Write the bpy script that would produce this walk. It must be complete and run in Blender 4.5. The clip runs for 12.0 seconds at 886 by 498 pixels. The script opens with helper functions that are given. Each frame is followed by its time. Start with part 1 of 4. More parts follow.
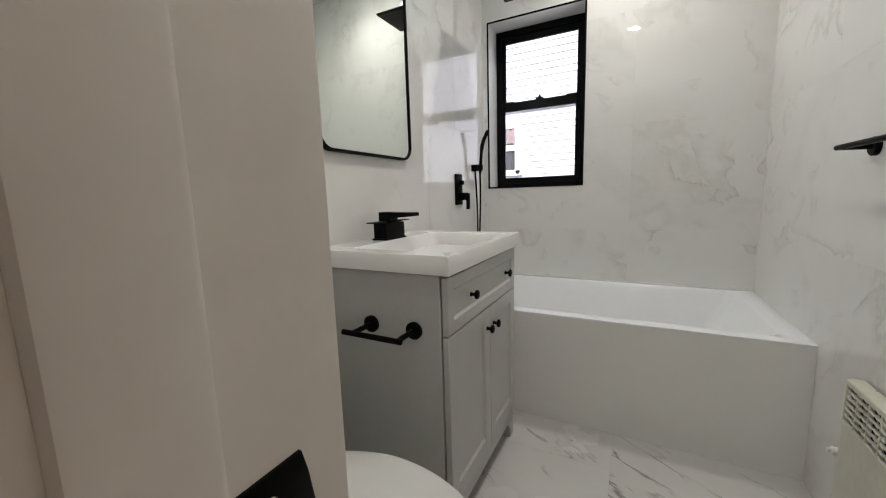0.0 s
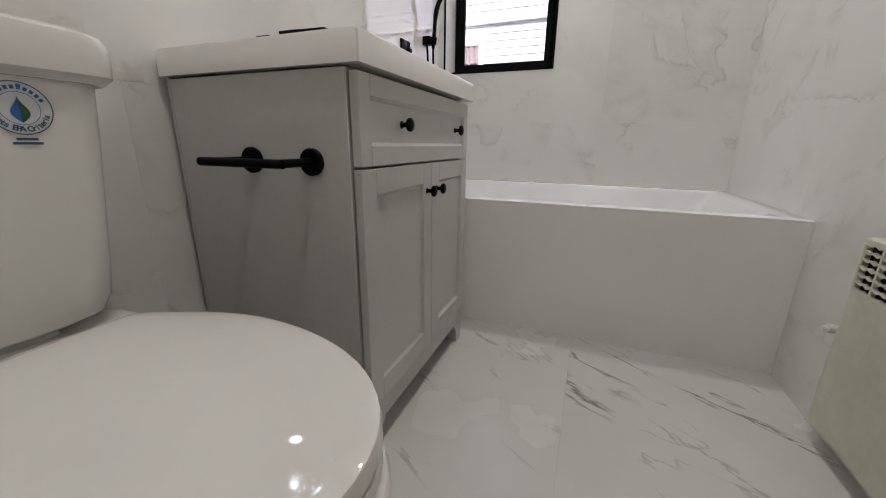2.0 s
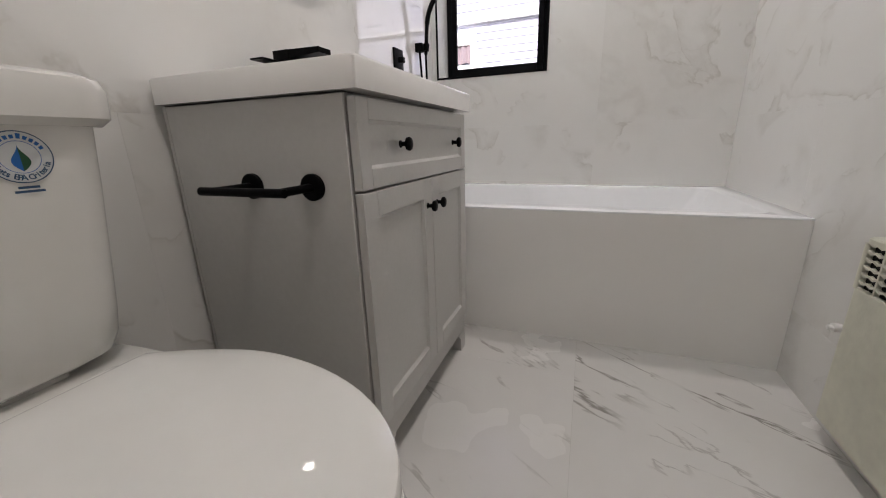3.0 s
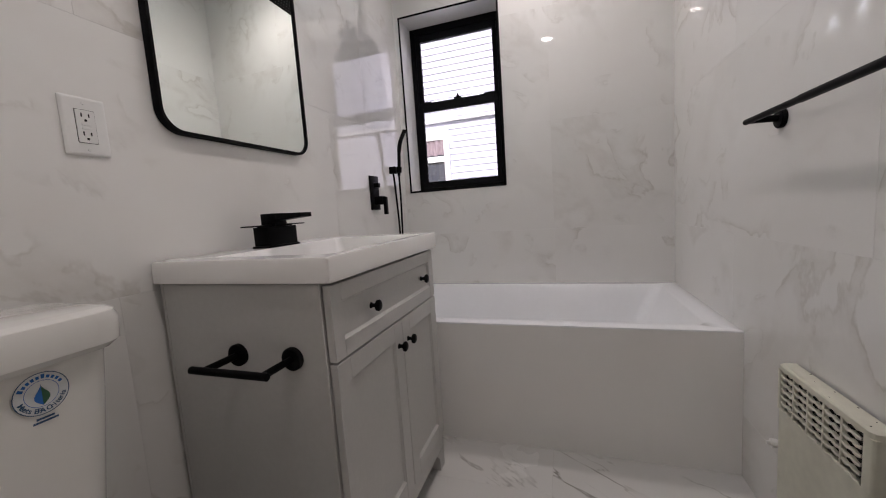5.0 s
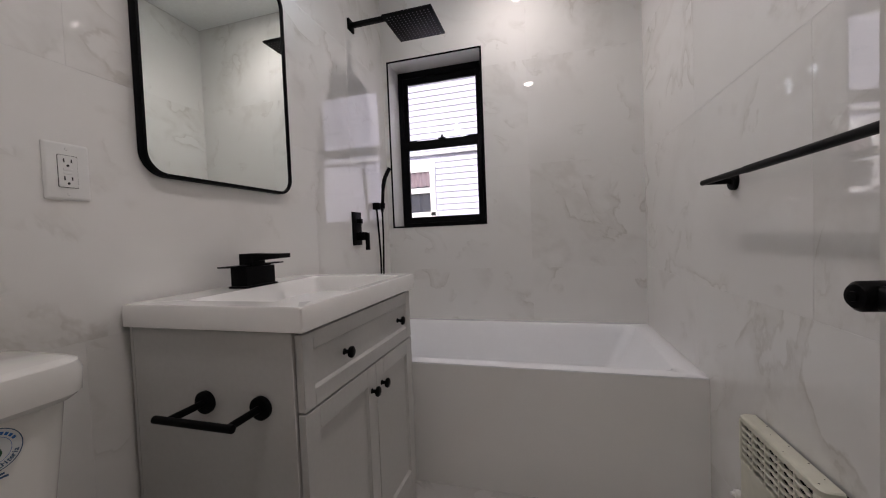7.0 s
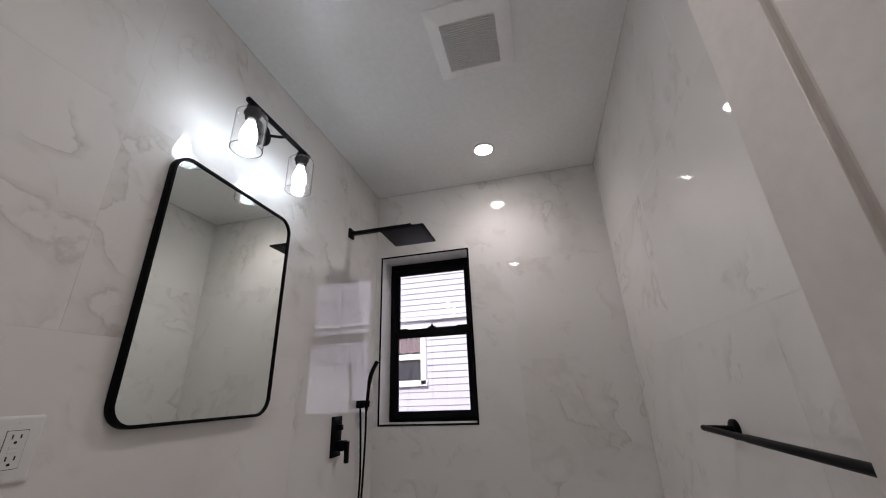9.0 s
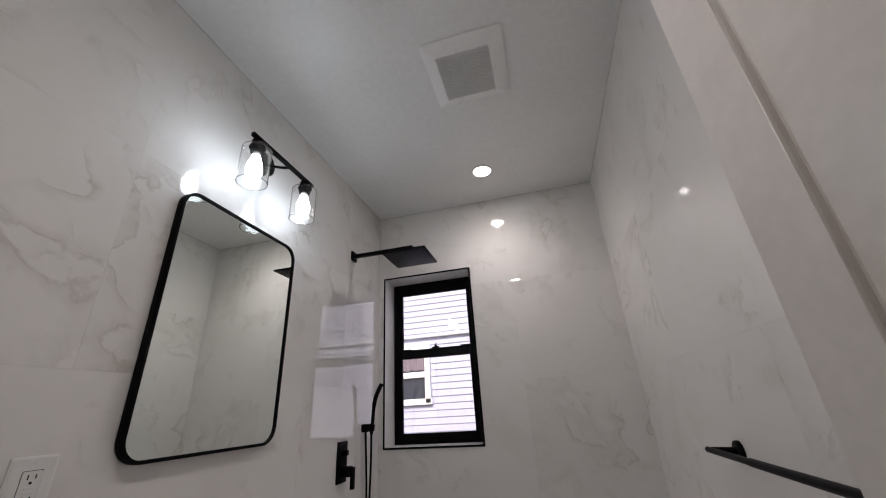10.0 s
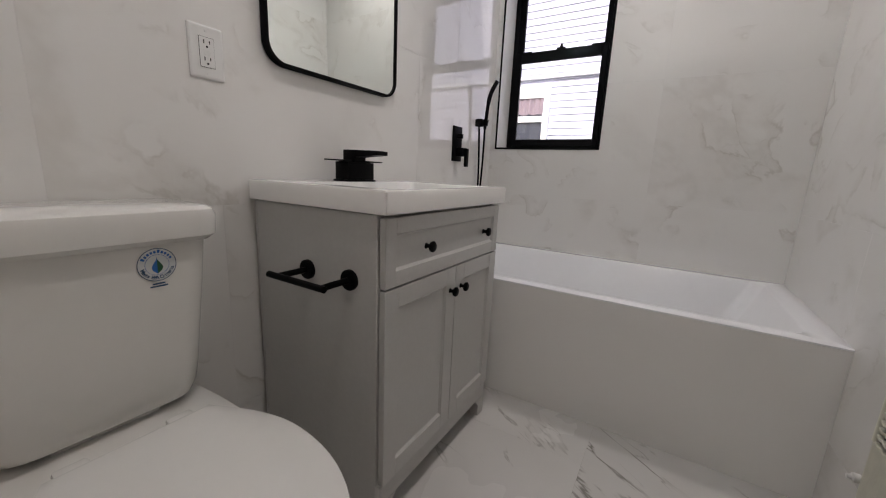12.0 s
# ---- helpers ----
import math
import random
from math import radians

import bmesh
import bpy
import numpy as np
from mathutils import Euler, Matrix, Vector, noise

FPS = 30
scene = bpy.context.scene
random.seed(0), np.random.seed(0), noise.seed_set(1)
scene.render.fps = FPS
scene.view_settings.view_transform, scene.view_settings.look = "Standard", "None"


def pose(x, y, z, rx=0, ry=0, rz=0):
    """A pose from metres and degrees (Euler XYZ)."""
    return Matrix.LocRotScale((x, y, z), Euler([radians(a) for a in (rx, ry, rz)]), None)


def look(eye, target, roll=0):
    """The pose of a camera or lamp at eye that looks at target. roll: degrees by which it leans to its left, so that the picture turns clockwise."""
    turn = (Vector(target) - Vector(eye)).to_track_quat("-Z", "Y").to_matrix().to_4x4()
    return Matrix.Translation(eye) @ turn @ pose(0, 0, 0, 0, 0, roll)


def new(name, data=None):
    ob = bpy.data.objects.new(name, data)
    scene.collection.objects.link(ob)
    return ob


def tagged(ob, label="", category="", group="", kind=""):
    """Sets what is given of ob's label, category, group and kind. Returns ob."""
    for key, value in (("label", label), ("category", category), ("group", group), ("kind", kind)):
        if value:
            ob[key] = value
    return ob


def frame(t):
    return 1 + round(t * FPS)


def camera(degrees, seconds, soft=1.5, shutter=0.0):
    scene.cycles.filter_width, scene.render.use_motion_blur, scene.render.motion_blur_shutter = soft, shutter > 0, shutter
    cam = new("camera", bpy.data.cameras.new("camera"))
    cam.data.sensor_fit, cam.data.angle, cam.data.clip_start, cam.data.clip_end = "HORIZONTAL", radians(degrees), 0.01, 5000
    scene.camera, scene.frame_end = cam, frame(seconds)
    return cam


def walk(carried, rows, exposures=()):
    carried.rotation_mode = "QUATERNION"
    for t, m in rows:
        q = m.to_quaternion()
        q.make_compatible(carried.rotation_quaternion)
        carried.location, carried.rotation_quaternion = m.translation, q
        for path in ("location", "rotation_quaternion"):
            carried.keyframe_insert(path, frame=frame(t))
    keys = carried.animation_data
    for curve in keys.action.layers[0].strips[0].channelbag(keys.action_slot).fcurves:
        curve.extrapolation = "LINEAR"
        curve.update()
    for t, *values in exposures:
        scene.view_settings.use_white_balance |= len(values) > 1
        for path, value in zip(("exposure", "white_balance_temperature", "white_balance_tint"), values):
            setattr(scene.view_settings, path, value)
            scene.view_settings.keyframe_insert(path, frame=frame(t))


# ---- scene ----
cam = camera(100.5, 12.0, soft=1.1)
PATH = [
    (0, (0.93, -2.423, 1.043), (0.013, -0.668, 0.761), -1.7),
    (0.5, (0.91, -2.338, 1.007), (0.115, -0.527, 0.713), -1.5),
    (1, (0.905, -2.281, 0.946), (0.078, -0.478, 0.691), -0.8),
    (1.5, (0.901, -2.208, 0.826), (0.101, -0.426, 0.393), -0.9),
    (2, (0.883, -2.155, 0.708), (0.183, -0.365, 0.157), 0.7),
    (2.5, (0.872, -2.165, 0.661), (0.152, -0.437, -0.042), 1.4),
    (3, (0.87, -2.148, 0.747), (0.176, -0.358, 0.189), -1.6),
    (3.5, (0.879, -2.154, 0.801), (0.201, -0.324, 0.366), -4.2),
    (5.5, (0.96, -2.205, 0.99), (0.364, -0.305, 0.808), -3.8),
    (6, (0.957, -2.203, 0.992), (0.414, -0.287, 0.802), -3.4),
    (6.5, (0.977, -2.208, 0.992), (0.434, -0.289, 0.838), -2.5),
    (8.5, (0.997, -2.223, 1.223), (0.496, -0.344, 1.69), -2.2),
    (9, (1.015, -2.238, 1.265), (0.575, -0.425, 1.987), -2.2),
    (9.5, (1.021, -2.299, 1.303), (0.574, -0.568, 2.199), -3.6),
    (10, (1.028, -2.277, 1.293), (0.59, -0.493, 2.085), -3.5),
    (10.5, (1.01, -2.252, 1.191), (0.4, -0.413, 1.687), -1.7),
    (11, (1.024, -2.229, 1.054), (0.277, -0.378, 1.19), -0.7),
    (11.5, (1.019, -2.194, 0.966), (0.147, -0.398, 0.836), 0.9),
    (12, (1.014, -2.186, 0.932), (-0.002, -0.512, 0.524), 2.6),
]
walk(cam, [(t, look(eye, target, roll)) for t, eye, target, roll in PATH],
     exposures=[(0.0, 1.30, 6500, 8), (0.5, 1.03, 6500, 8), (1.0, 0.98, 6500, 9), (1.5, 1.03, 6500, 12), (2.0, 1.35, 6500, 13), (2.5, 1.45, 6500, 14), (3.5, 1.45, 6500, 15), (5.5, 0.88, 6500, 19),
                (6.5, 0.83, 6500, 19), (8.5, 0.47, 6500, 20), (10.0, 0.43, 6500, 19), (10.5, 0.50, 6500, 20), (11.0, 0.45, 6500, 20), (11.5, 0.90, 6500, 17), (12.0, 1.05, 6500, 16)])

# ---- daylight ----
world = bpy.data.worlds.new("sky")
scene.world = world
world.use_nodes = True
wn = world.node_tree.nodes
sky = wn.new("ShaderNodeTexSky")
sky.sky_type = "NISHITA"
sky.sun_disc = False
sky.sun_elevation, sky.sun_rotation = radians(38), radians(180)
sky.air_density, sky.dust_density = 1.0, 2.5
wn["Background"].inputs["Strength"].default_value = 0.15
world.node_tree.links.new(sky.outputs["Color"], wn["Background"].inputs["Color"])
sun_data = bpy.data.lights.new("sun", "SUN")
sun_data.energy, sun_data.angle, sun_data.color = 3.0, radians(0.6), (1.0, 0.97, 0.93)
sun_lamp = new("sun", sun_data)
sun_lamp.matrix_world = look((0, -7.88, 6.16), (0, 0, 0))

DOWNLIGHT, DOWN_BEAM, BULB = 42.0, 8.5, 12.5

# ---- room sizes ----
W = 1.50            # width between the tiled side walls
CEIL = 2.62
FRONT = -2.31       # room face of the wall with the door
HALL = -2.435       # hall face of the same wall
TILE, JOINT = 0.010, 0.0005       # tile thickness, depth of the joints

# ---- helpers ----
ORIGIN = {}


def thing(name, label, category, at=(0, 0, 0), group="", kind=""):
    ob = new(name)
    ob.location = at
    ob.empty_display_size = 0.05
    ORIGIN[ob] = Vector(at)
    return tagged(ob, label, category, group, kind)


def mesh_of(name, bm, material, smooth=False, angle=40):
    bmesh.ops.recalc_face_normals(bm, faces=bm.faces)
    me = bpy.data.meshes.new(name)
    if smooth:
        for f in bm.faces:
            f.smooth = True
        lim = radians(angle)
        for e in bm.edges:
            e.smooth = len(e.link_faces) == 2 and e.calc_face_angle(3.2) < lim
    bm.to_mesh(me)
    bm.free()
    me.materials.append(material)
    return me


def part(name, bm, material, parent, label="", smooth=True):
    """One mesh, given in room coordinates, as a part of a thing or of a part."""
    org = ORIGIN[parent]
    bmesh.ops.translate(bm, verts=bm.verts, vec=-org)
    ob = new(name, mesh_of(name, bm, material, smooth))
    ob.parent = parent
    ORIGIN[ob] = org
    return tagged(ob, label)


def solid(name, bm, material, label, category, kind="", group="", smooth=True):
    """A top-level thing of one mesh, with its origin at the middle of its base."""
    co = [v.co for v in bm.verts]
    at = Vector([(min(c[i] for c in co) + max(c[i] for c in co)) / 2 for i in range(3)])
    at.z = min(c.z for c in co)
    bmesh.ops.translate(bm, verts=bm.verts, vec=-at)
    ob = new(name, mesh_of(name, bm, material, smooth))
    ob.location = at
    ORIGIN[ob] = at
    return tagged(ob, label, category, group, kind)


def box(bm, x0, x1, y0, y1, z0, z1, bevel=0.0, seg=2):
    m = Matrix.LocRotScale(((x0 + x1) / 2, (y0 + y1) / 2, (z0 + z1) / 2), None, (abs(x1 - x0), abs(y1 - y0), abs(z1 - z0)))
    vs = bmesh.ops.create_cube(bm, size=1, matrix=m)["verts"]
    if bevel:
        es = list({e for v in vs for e in v.link_edges})
        bmesh.ops.bevel(bm, geom=es, offset=bevel, segments=seg, affect="EDGES", profile=0.5)
    return bm


def frame_of(way):
    way = Vector(way).normalized()
    side = way.cross(Vector((0, 0, 1)) if abs(way.z) < 0.9 else Vector((0, 1, 0))).normalized()
    return side, side.cross(way).normalized()


def loft(bm, loops, first=True, last=True):
    rings = [[bm.verts.new(p) for p in loop] for loop in loops]
    n = len(rings[0])
    for a, b in zip(rings, rings[1:]):
        for i in range(n):
            bm.faces.new((a[i], a[(i + 1) % n], b[(i + 1) % n], b[i]))
    if first:
        bm.faces.new(rings[0][::-1])
    if last:
        bm.faces.new(rings[-1])
    return bm


def circle(c, way, r, n=24, r2=None):
    s, u = frame_of(way)
    r2 = r if r2 is None else r2
    return [Vector(c) + s * (r * math.cos(2 * math.pi * i / n)) + u * (r2 * math.sin(2 * math.pi * i / n)) for i in range(n)]


def lathe(bm, base, way, profile, n=28, first=True, last=True):
    """Turned solid: profile of (distance along the axis, radius)."""
    way = Vector(way).normalized()
    return loft(bm, [circle(Vector(base) + way * h, way, max(r, 1e-4), n) for h, r in profile], first, last)


def rod(bm, a, b, r, n=20, edge=0.0015):
    a, b = Vector(a), Vector(b)
    d = (b - a).length
    return lathe(bm, a, b - a, [(0, r - edge), (edge, r), (d - edge, r), (d, r - edge)], n)


def tube(bm, pts, r, n=12, flat=1.0, up=None):
    """Round or flattened tube along points; r a number or one for each point."""
    pts = [Vector(p) for p in pts]
    rs = r if isinstance(r, (list, tuple)) else [r] * len(pts)
    loops, u = [], None
    for i, p in enumerate(pts):
        way = (pts[min(i + 1, len(pts) - 1)] - pts[max(i - 1, 0)]).normalized()
        if u is None:
            u = Vector(up) if up else frame_of(way)[1]
        u = (u - way * u.dot(way)).normalized()
        s = way.cross(u)
        loops.append([p + s * (rs[i] * flat * math.cos(2 * math.pi * k / n)) + u * (rs[i] * math.sin(2 * math.pi * k / n)) for k in range(n)])
    return loft(bm, loops)


def arc_pts(pts, steps=8):
    """A smooth line through the points."""
    pts = [Vector(p) for p in pts]
    out = []
    for i in range(len(pts) - 1):
        p0, p1, p2, p3 = pts[max(i - 1, 0)], pts[i], pts[i + 1], pts[min(i + 2, len(pts) - 1)]
        for k in range(steps):
            t = k / steps
            out.append(0.5 * ((2 * p1) + (p2 - p0) * t + (2 * p0 - 5 * p1 + 4 * p2 - p3) * t * t + (3 * p1 - p0 - 3 * p2 + p3) * t ** 3))
    return out + [pts[-1]]


def rrect(x0, x1, y0, y1, r, z, n=5):
    """Rounded rectangle at height z."""
    out = []
    for cx, cy, a in ((x1 - r, y1 - r, 0), (x0 + r, y1 - r, 90), (x0 + r, y0 + r, 180), (x1 - r, y0 + r, 270)):
        for k in range(n + 1):
            t = radians(a + 90 * k / n)
            out.append(Vector((cx + r * math.cos(t), cy + r * math.sin(t), z)))
    return out


def to_wall(loop, x):
    """Turns a flat loop (y, z given as x, y) to stand on a side wall at x."""
    return [Vector((x, p.x, p.y)) for p in loop]


# ---- materials ----
def material(name, colour, rough=0.5, metal=0.0, grain=0.04, grain_scale=40.0, blotch=0.05, blotch_scale=3.0, bump=0.02, bump_scale=120.0, coat=0.0, spec=0.5):
    m = bpy.data.materials.new(name)
    m.use_nodes = True
    nt, n = m.node_tree, m.node_tree.nodes
    b = n["Principled BSDF"]
    b.inputs["Roughness"].default_value, b.inputs["Metallic"].default_value = rough, metal
    b.inputs["Coat Weight"].default_value = coat
    b.inputs["Specular IOR Level"].default_value = spec
    co = n.new("ShaderNodeTexCoord")
    g, l = n.new("ShaderNodeTexNoise"), n.new("ShaderNodeTexNoise")
    g.inputs["Scale"].default_value, l.inputs["Scale"].default_value = grain_scale, blotch_scale
    g.inputs["Detail"].default_value, l.inputs["Detail"].default_value = 4, 3
    for t in (g, l):
        nt.links.new(co.outputs["Object"], t.inputs["Vector"])
    base = n.new("ShaderNodeRGB")
    base.outputs[0].default_value = (*colour, 1)
    last = base.outputs[0]
    for t, amount in ((g, grain), (l, blotch)):
        ramp = n.new("ShaderNodeMapRange")
        ramp.inputs["From Min"].default_value, ramp.inputs["From Max"].default_value = 0.3, 0.7
        ramp.inputs["To Min"].default_value, ramp.inputs["To Max"].default_value = 1 - amount, 1 + amount * 0.4
        nt.links.new(t.outputs["Fac"], ramp.inputs["Value"])
        mul = n.new("ShaderNodeVectorMath")
        mul.operation = "SCALE"
        nt.links.new(last, mul.inputs[0])
        nt.links.new(ramp.outputs["Result"], mul.inputs["Scale"])
        last = mul.outputs[0]
    nt.links.new(last, b.inputs["Base Color"])
    rr = n.new("ShaderNodeMapRange")
    rr.inputs["To Min"].default_value, rr.inputs["To Max"].default_value = rough * 0.85, min(1, rough * 1.2)
    nt.links.new(l.outputs["Fac"], rr.inputs["Value"])
    nt.links.new(rr.outputs["Result"], b.inputs["Roughness"])
    if bump:
        bn, bt = n.new("ShaderNodeBump"), n.new("ShaderNodeTexNoise")
        bt.inputs["Scale"].default_value = bump_scale
        nt.links.new(co.outputs["Object"], bt.inputs["Vector"])
        bn.inputs["Strength"].default_value, bn.inputs["Distance"].default_value = bump, 0.01
        nt.links.new(bt.outputs["Fac"], bn.inputs["Height"])
        nt.links.new(bn.outputs["Normal"], b.inputs["Normal"])
    return m


def marble(name, base, vein, turn, stretch, layers, rough=0.06, cloud=0.05, spec=0.5, detail=3, distort=0.6, feather=4.0, soft=0.45, wave=0.004):
    """Polished marble-look porcelain. layers: (scale, width, depth, patch low, patch high)."""
    m = bpy.data.materials.new(name)
    m.use_nodes = True
    nt, n = m.node_tree, m.node_tree.nodes
    b = n["Principled BSDF"]
    b.inputs["Specular IOR Level"].default_value = spec
    co, info = n.new("ShaderNodeTexCoord"), n.new("ShaderNodeObjectInfo")
    shift = n.new("ShaderNodeVectorMath")
    shift.operation = "MULTIPLY_ADD"
    comb = n.new("ShaderNodeCombineXYZ")
    for i in range(3):
        nt.links.new(info.outputs["Random"], comb.inputs[i])
    nt.links.new(comb.outputs[0], shift.inputs[0])
    shift.inputs[1].default_value = (37.0, 61.0, 23.0)
    nt.links.new(co.outputs["Object"], shift.inputs[2])
    turned = n.new("ShaderNodeMapping")
    turned.inputs["Rotation"].default_value = [radians(a) for a in turn]
    nt.links.new(shift.outputs[0], turned.inputs["Vector"])
    mp = n.new("ShaderNodeMapping")
    mp.inputs["Scale"].default_value = stretch
    nt.links.new(turned.outputs[0], mp.inputs["Vector"])

    def noise_tex(scale, detail, rough_n, distort, vec):
        t = n.new("ShaderNodeTexNoise")
        t.inputs["Scale"].default_value, t.inputs["Detail"].default_value = scale, detail
        t.inputs["Roughness"].default_value, t.inputs["Distortion"].default_value = rough_n, distort
        nt.links.new(vec, t.inputs["Vector"])
        return t.outputs["Fac"]

    def remap(value, a, c, lo, hi):
        r = n.new("ShaderNodeMapRange")
        r.interpolation_type = "SMOOTHSTEP"
        for key, v in (("From Min", a), ("From Max", c), ("To Min", lo), ("To Max", hi)):
            r.inputs[key].default_value = v
        nt.links.new(value, r.inputs["Value"])
        return r.outputs["Result"]

    def maths(op, a, c):
        k = n.new("ShaderNodeMath")
        k.operation = op
        for i, v in enumerate((a, c)):
            if isinstance(v, (int, float)):
                k.inputs[i].default_value = v
            elif v is not None:
                nt.links.new(v, k.inputs[i])
        return k.outputs[0]

    total = None
    for i, (scale, width, depth, low, high) in enumerate(layers):
        f = noise_tex(scale, detail, 0.5, distort, mp.outputs[0])
        signed = maths("SUBTRACT", f, 0.5)
        thin = remap(maths("ABSOLUTE", signed, 0), 0.0, width, 1.0, 0.0)
        line = maths("MAXIMUM", thin, maths("MULTIPLY", remap(signed, -0.002, 0.004, 0.0, 1.0), remap(signed, 0.0, width * feather, soft, 0.0)))
        patch = remap(noise_tex(scale * 0.8 + i, 2, 0.5, 0.4, shift.outputs[0]), low, high, 0.0, depth)
        fine = remap(noise_tex(scale * 9, 3, 0.6, 0.0, mp.outputs[0]), 0.3, 0.60, 0.45, 1.0)
        v = maths("MULTIPLY", maths("MULTIPLY", line, patch), fine)
        total = v if total is None else maths("MAXIMUM", total, v)
    c = remap(noise_tex(1.3, 4, 0.55, 0.6, shift.outputs[0]), 0.35, 0.7, 0.0, cloud)
    total = maths("ADD", total, c)
    mix = n.new("ShaderNodeMix")
    mix.data_type = "RGBA"
    mix.inputs[6].default_value, mix.inputs[7].default_value = (*base, 1), (*vein, 1)
    nt.links.new(total, mix.inputs[0])
    nt.links.new(mix.outputs[2], b.inputs["Base Color"])
    nt.links.new(remap(noise_tex(3.0, 3, 0.5, 0, shift.outputs[0]), 0.3, 0.7, rough * 0.7, rough * 1.4), b.inputs["Roughness"])
    bn = n.new("ShaderNodeBump")
    bn.inputs["Strength"].default_value, bn.inputs["Distance"].default_value = wave, 0.01
    nt.links.new(noise_tex(4.0, 2, 0.5, 0, shift.outputs[0]), bn.inputs["Height"])
    nt.links.new(bn.outputs["Normal"], b.inputs["Normal"])
    return m


def glow(name, colour, strength):
    m = bpy.data.materials.new(name)
    m.use_nodes = True
    b = m.node_tree.nodes["Principled BSDF"]
    b.inputs["Base Color"].default_value = (0.8, 0.8, 0.8, 1)
    b.inputs["Emission Color"].default_value = (*colour, 1)
    b.inputs["Emission Strength"].default_value = strength
    return m


def glass(name, rough=0.0, tint=(1, 1, 1), ior=1.45):
    m = bpy.data.materials.new(name)
    m.use_nodes = True
    b = m.node_tree.nodes["Principled BSDF"]
    b.inputs["Base Color"].default_value = (*tint, 1)
    b.inputs["Roughness"].default_value, b.inputs["IOR"].default_value = rough, ior
    b.inputs["Transmission Weight"].default_value = 1.0
    return m


WALL_TILE = marble("polished white wall porcelain", (0.80, 0.79, 0.765), (0.41, 0.375, 0.32), (38, 32, 20), (1.25, 1.25, 0.75),
                   [(2.1, 0.015, 0.44, 0.53, 0.61), (1.3, 0.04, 0.20, 0.51, 0.61), (3.6, 0.020, 0.26, 0.55, 0.62)], 0.011, 0.06, spec=0.85, detail=6, distort=0.45, feather=4.5, soft=0.55)
APRON_TILE = marble("plain white porcelain", (0.89, 0.88, 0.855), (0.40, 0.39, 0.37), (38, 32, 20), (1.25, 1.25, 0.6),
                    [(1.3, 0.06, 0.10, 0.50, 0.66)], 0.06, 0.05, detail=3, distort=0.6)
FLOOR_VEINS = [(1.9, 0.0085, 0.80, 0.46, 0.55), (3.6, 0.010, 0.45, 0.53, 0.60)]
FLOOR_TILE = marble("polished white floor porcelain", (0.67, 0.66, 0.64), (0.21, 0.195, 0.175), (0, 0, 32), (0.42, 1.9, 1.0),
                    FLOOR_VEINS, 0.20, 0.08, detail=7, distort=0.3, feather=3.0, soft=0.0)
FLOOR_GROUT = material("pale floor grout", (0.50, 0.49, 0.46), 0.9, grain=0.1, grain_scale=200, bump=0.2)
GROUT = material("white grout", (0.74, 0.73, 0.71), 0.9, grain=0.1, grain_scale=200, bump=0.2)
PAINT = material("white wall paint", (0.72, 0.70, 0.67), 0.6, blotch=0.04, bump=0.06, bump_scale=250)
CEIL_PAINT = material("flat ceiling paint", (0.85, 0.86, 0.85), 0.30, blotch=0.05, blotch_scale=1.6, bump=0.05, bump_scale=220)
DOOR_PAINT = material("satin white door paint", (0.74, 0.71, 0.67), 0.32, blotch=0.06, blotch_scale=5, bump=0.008, bump_scale=60)
BLACK = material("matt black metal", (0.004, 0.004, 0.0045), 0.38, 0.0, grain=0.1, blotch=0.1, bump=0.02, bump_scale=400, spec=0.06)
BLACK_FRAME = material("black window aluminium", (0.005, 0.005, 0.006), 0.38, 0.0, grain=0.08, bump=0.02, bump_scale=300, spec=0.07)
RUBBER = material("black rubber", (0.02, 0.02, 0.02), 0.7)
CABINET = material("grey cabinet lacquer", (0.545, 0.54, 0.525), 0.38, grain=0.03, grain_scale=90, blotch=0.03, bump=0.03, bump_scale=180)
CERAMIC = material("white glazed ceramic", (0.76, 0.75, 0.715), 0.07, grain=0.01, blotch=0.02, bump=0.006, bump_scale=12, coat=0.3)
SINK = material("white cultured marble", (0.82, 0.81, 0.79), 0.14, grain=0.01, blotch=0.02, bump=0.004, bump_scale=15)
ACRYLIC = material("white tub acrylic", (0.88, 0.89, 0.91), 0.12, grain=0.01, blotch=0.02, bump=0.004, bump_scale=10)
SEAT = material("white toilet seat plastic", (0.72, 0.71, 0.68), 0.05, grain=0.01, blotch=0.02, bump=0.0)
PLASTIC = material("white plastic", (0.78, 0.78, 0.76), 0.3, grain=0.02, bump=0.02)
VENT_WHITE = material("bright white plastic", (0.90, 0.90, 0.89), 0.35, grain=0.02, bump=0.01)
# near-black colour for shade in gaps, slots and openings; also the paint chips
DARK = material("near black for shade and chips", (0.015, 0.015, 0.015), 0.8, bump=0)
CREAM = material("cream enamelled steel", (0.68, 0.67, 0.56), 0.38, grain=0.06, blotch=0.1, blotch_scale=8, bump=0.05)
CHROME = material("chromed brass", (0.75, 0.74, 0.72), 0.15, 1.0, bump=0)
SIDING = material("pale lavender-white vinyl siding", (0.455, 0.46, 0.56), 0.5, grain=0.05, blotch=0.06, bump=0.06, bump_scale=60)
TRIM_OUT = material("white window casing", (0.80, 0.80, 0.80), 0.5)
CURTAIN = material("dull curtain cloth", (0.24, 0.19, 0.21), 0.9, grain=0.2, grain_scale=30)
DIM = material("unlit room behind glass", (0.035, 0.04, 0.055), 0.2, bump=0, spec=0.3)
EARTH = material("bare yard ground", (0.16, 0.15, 0.13), 0.95, grain=0.3, grain_scale=8, bump=0.4)
HALL_FLOOR = material("oak strip floor", (0.28, 0.18, 0.10), 0.4, grain=0.2, grain_scale=30)
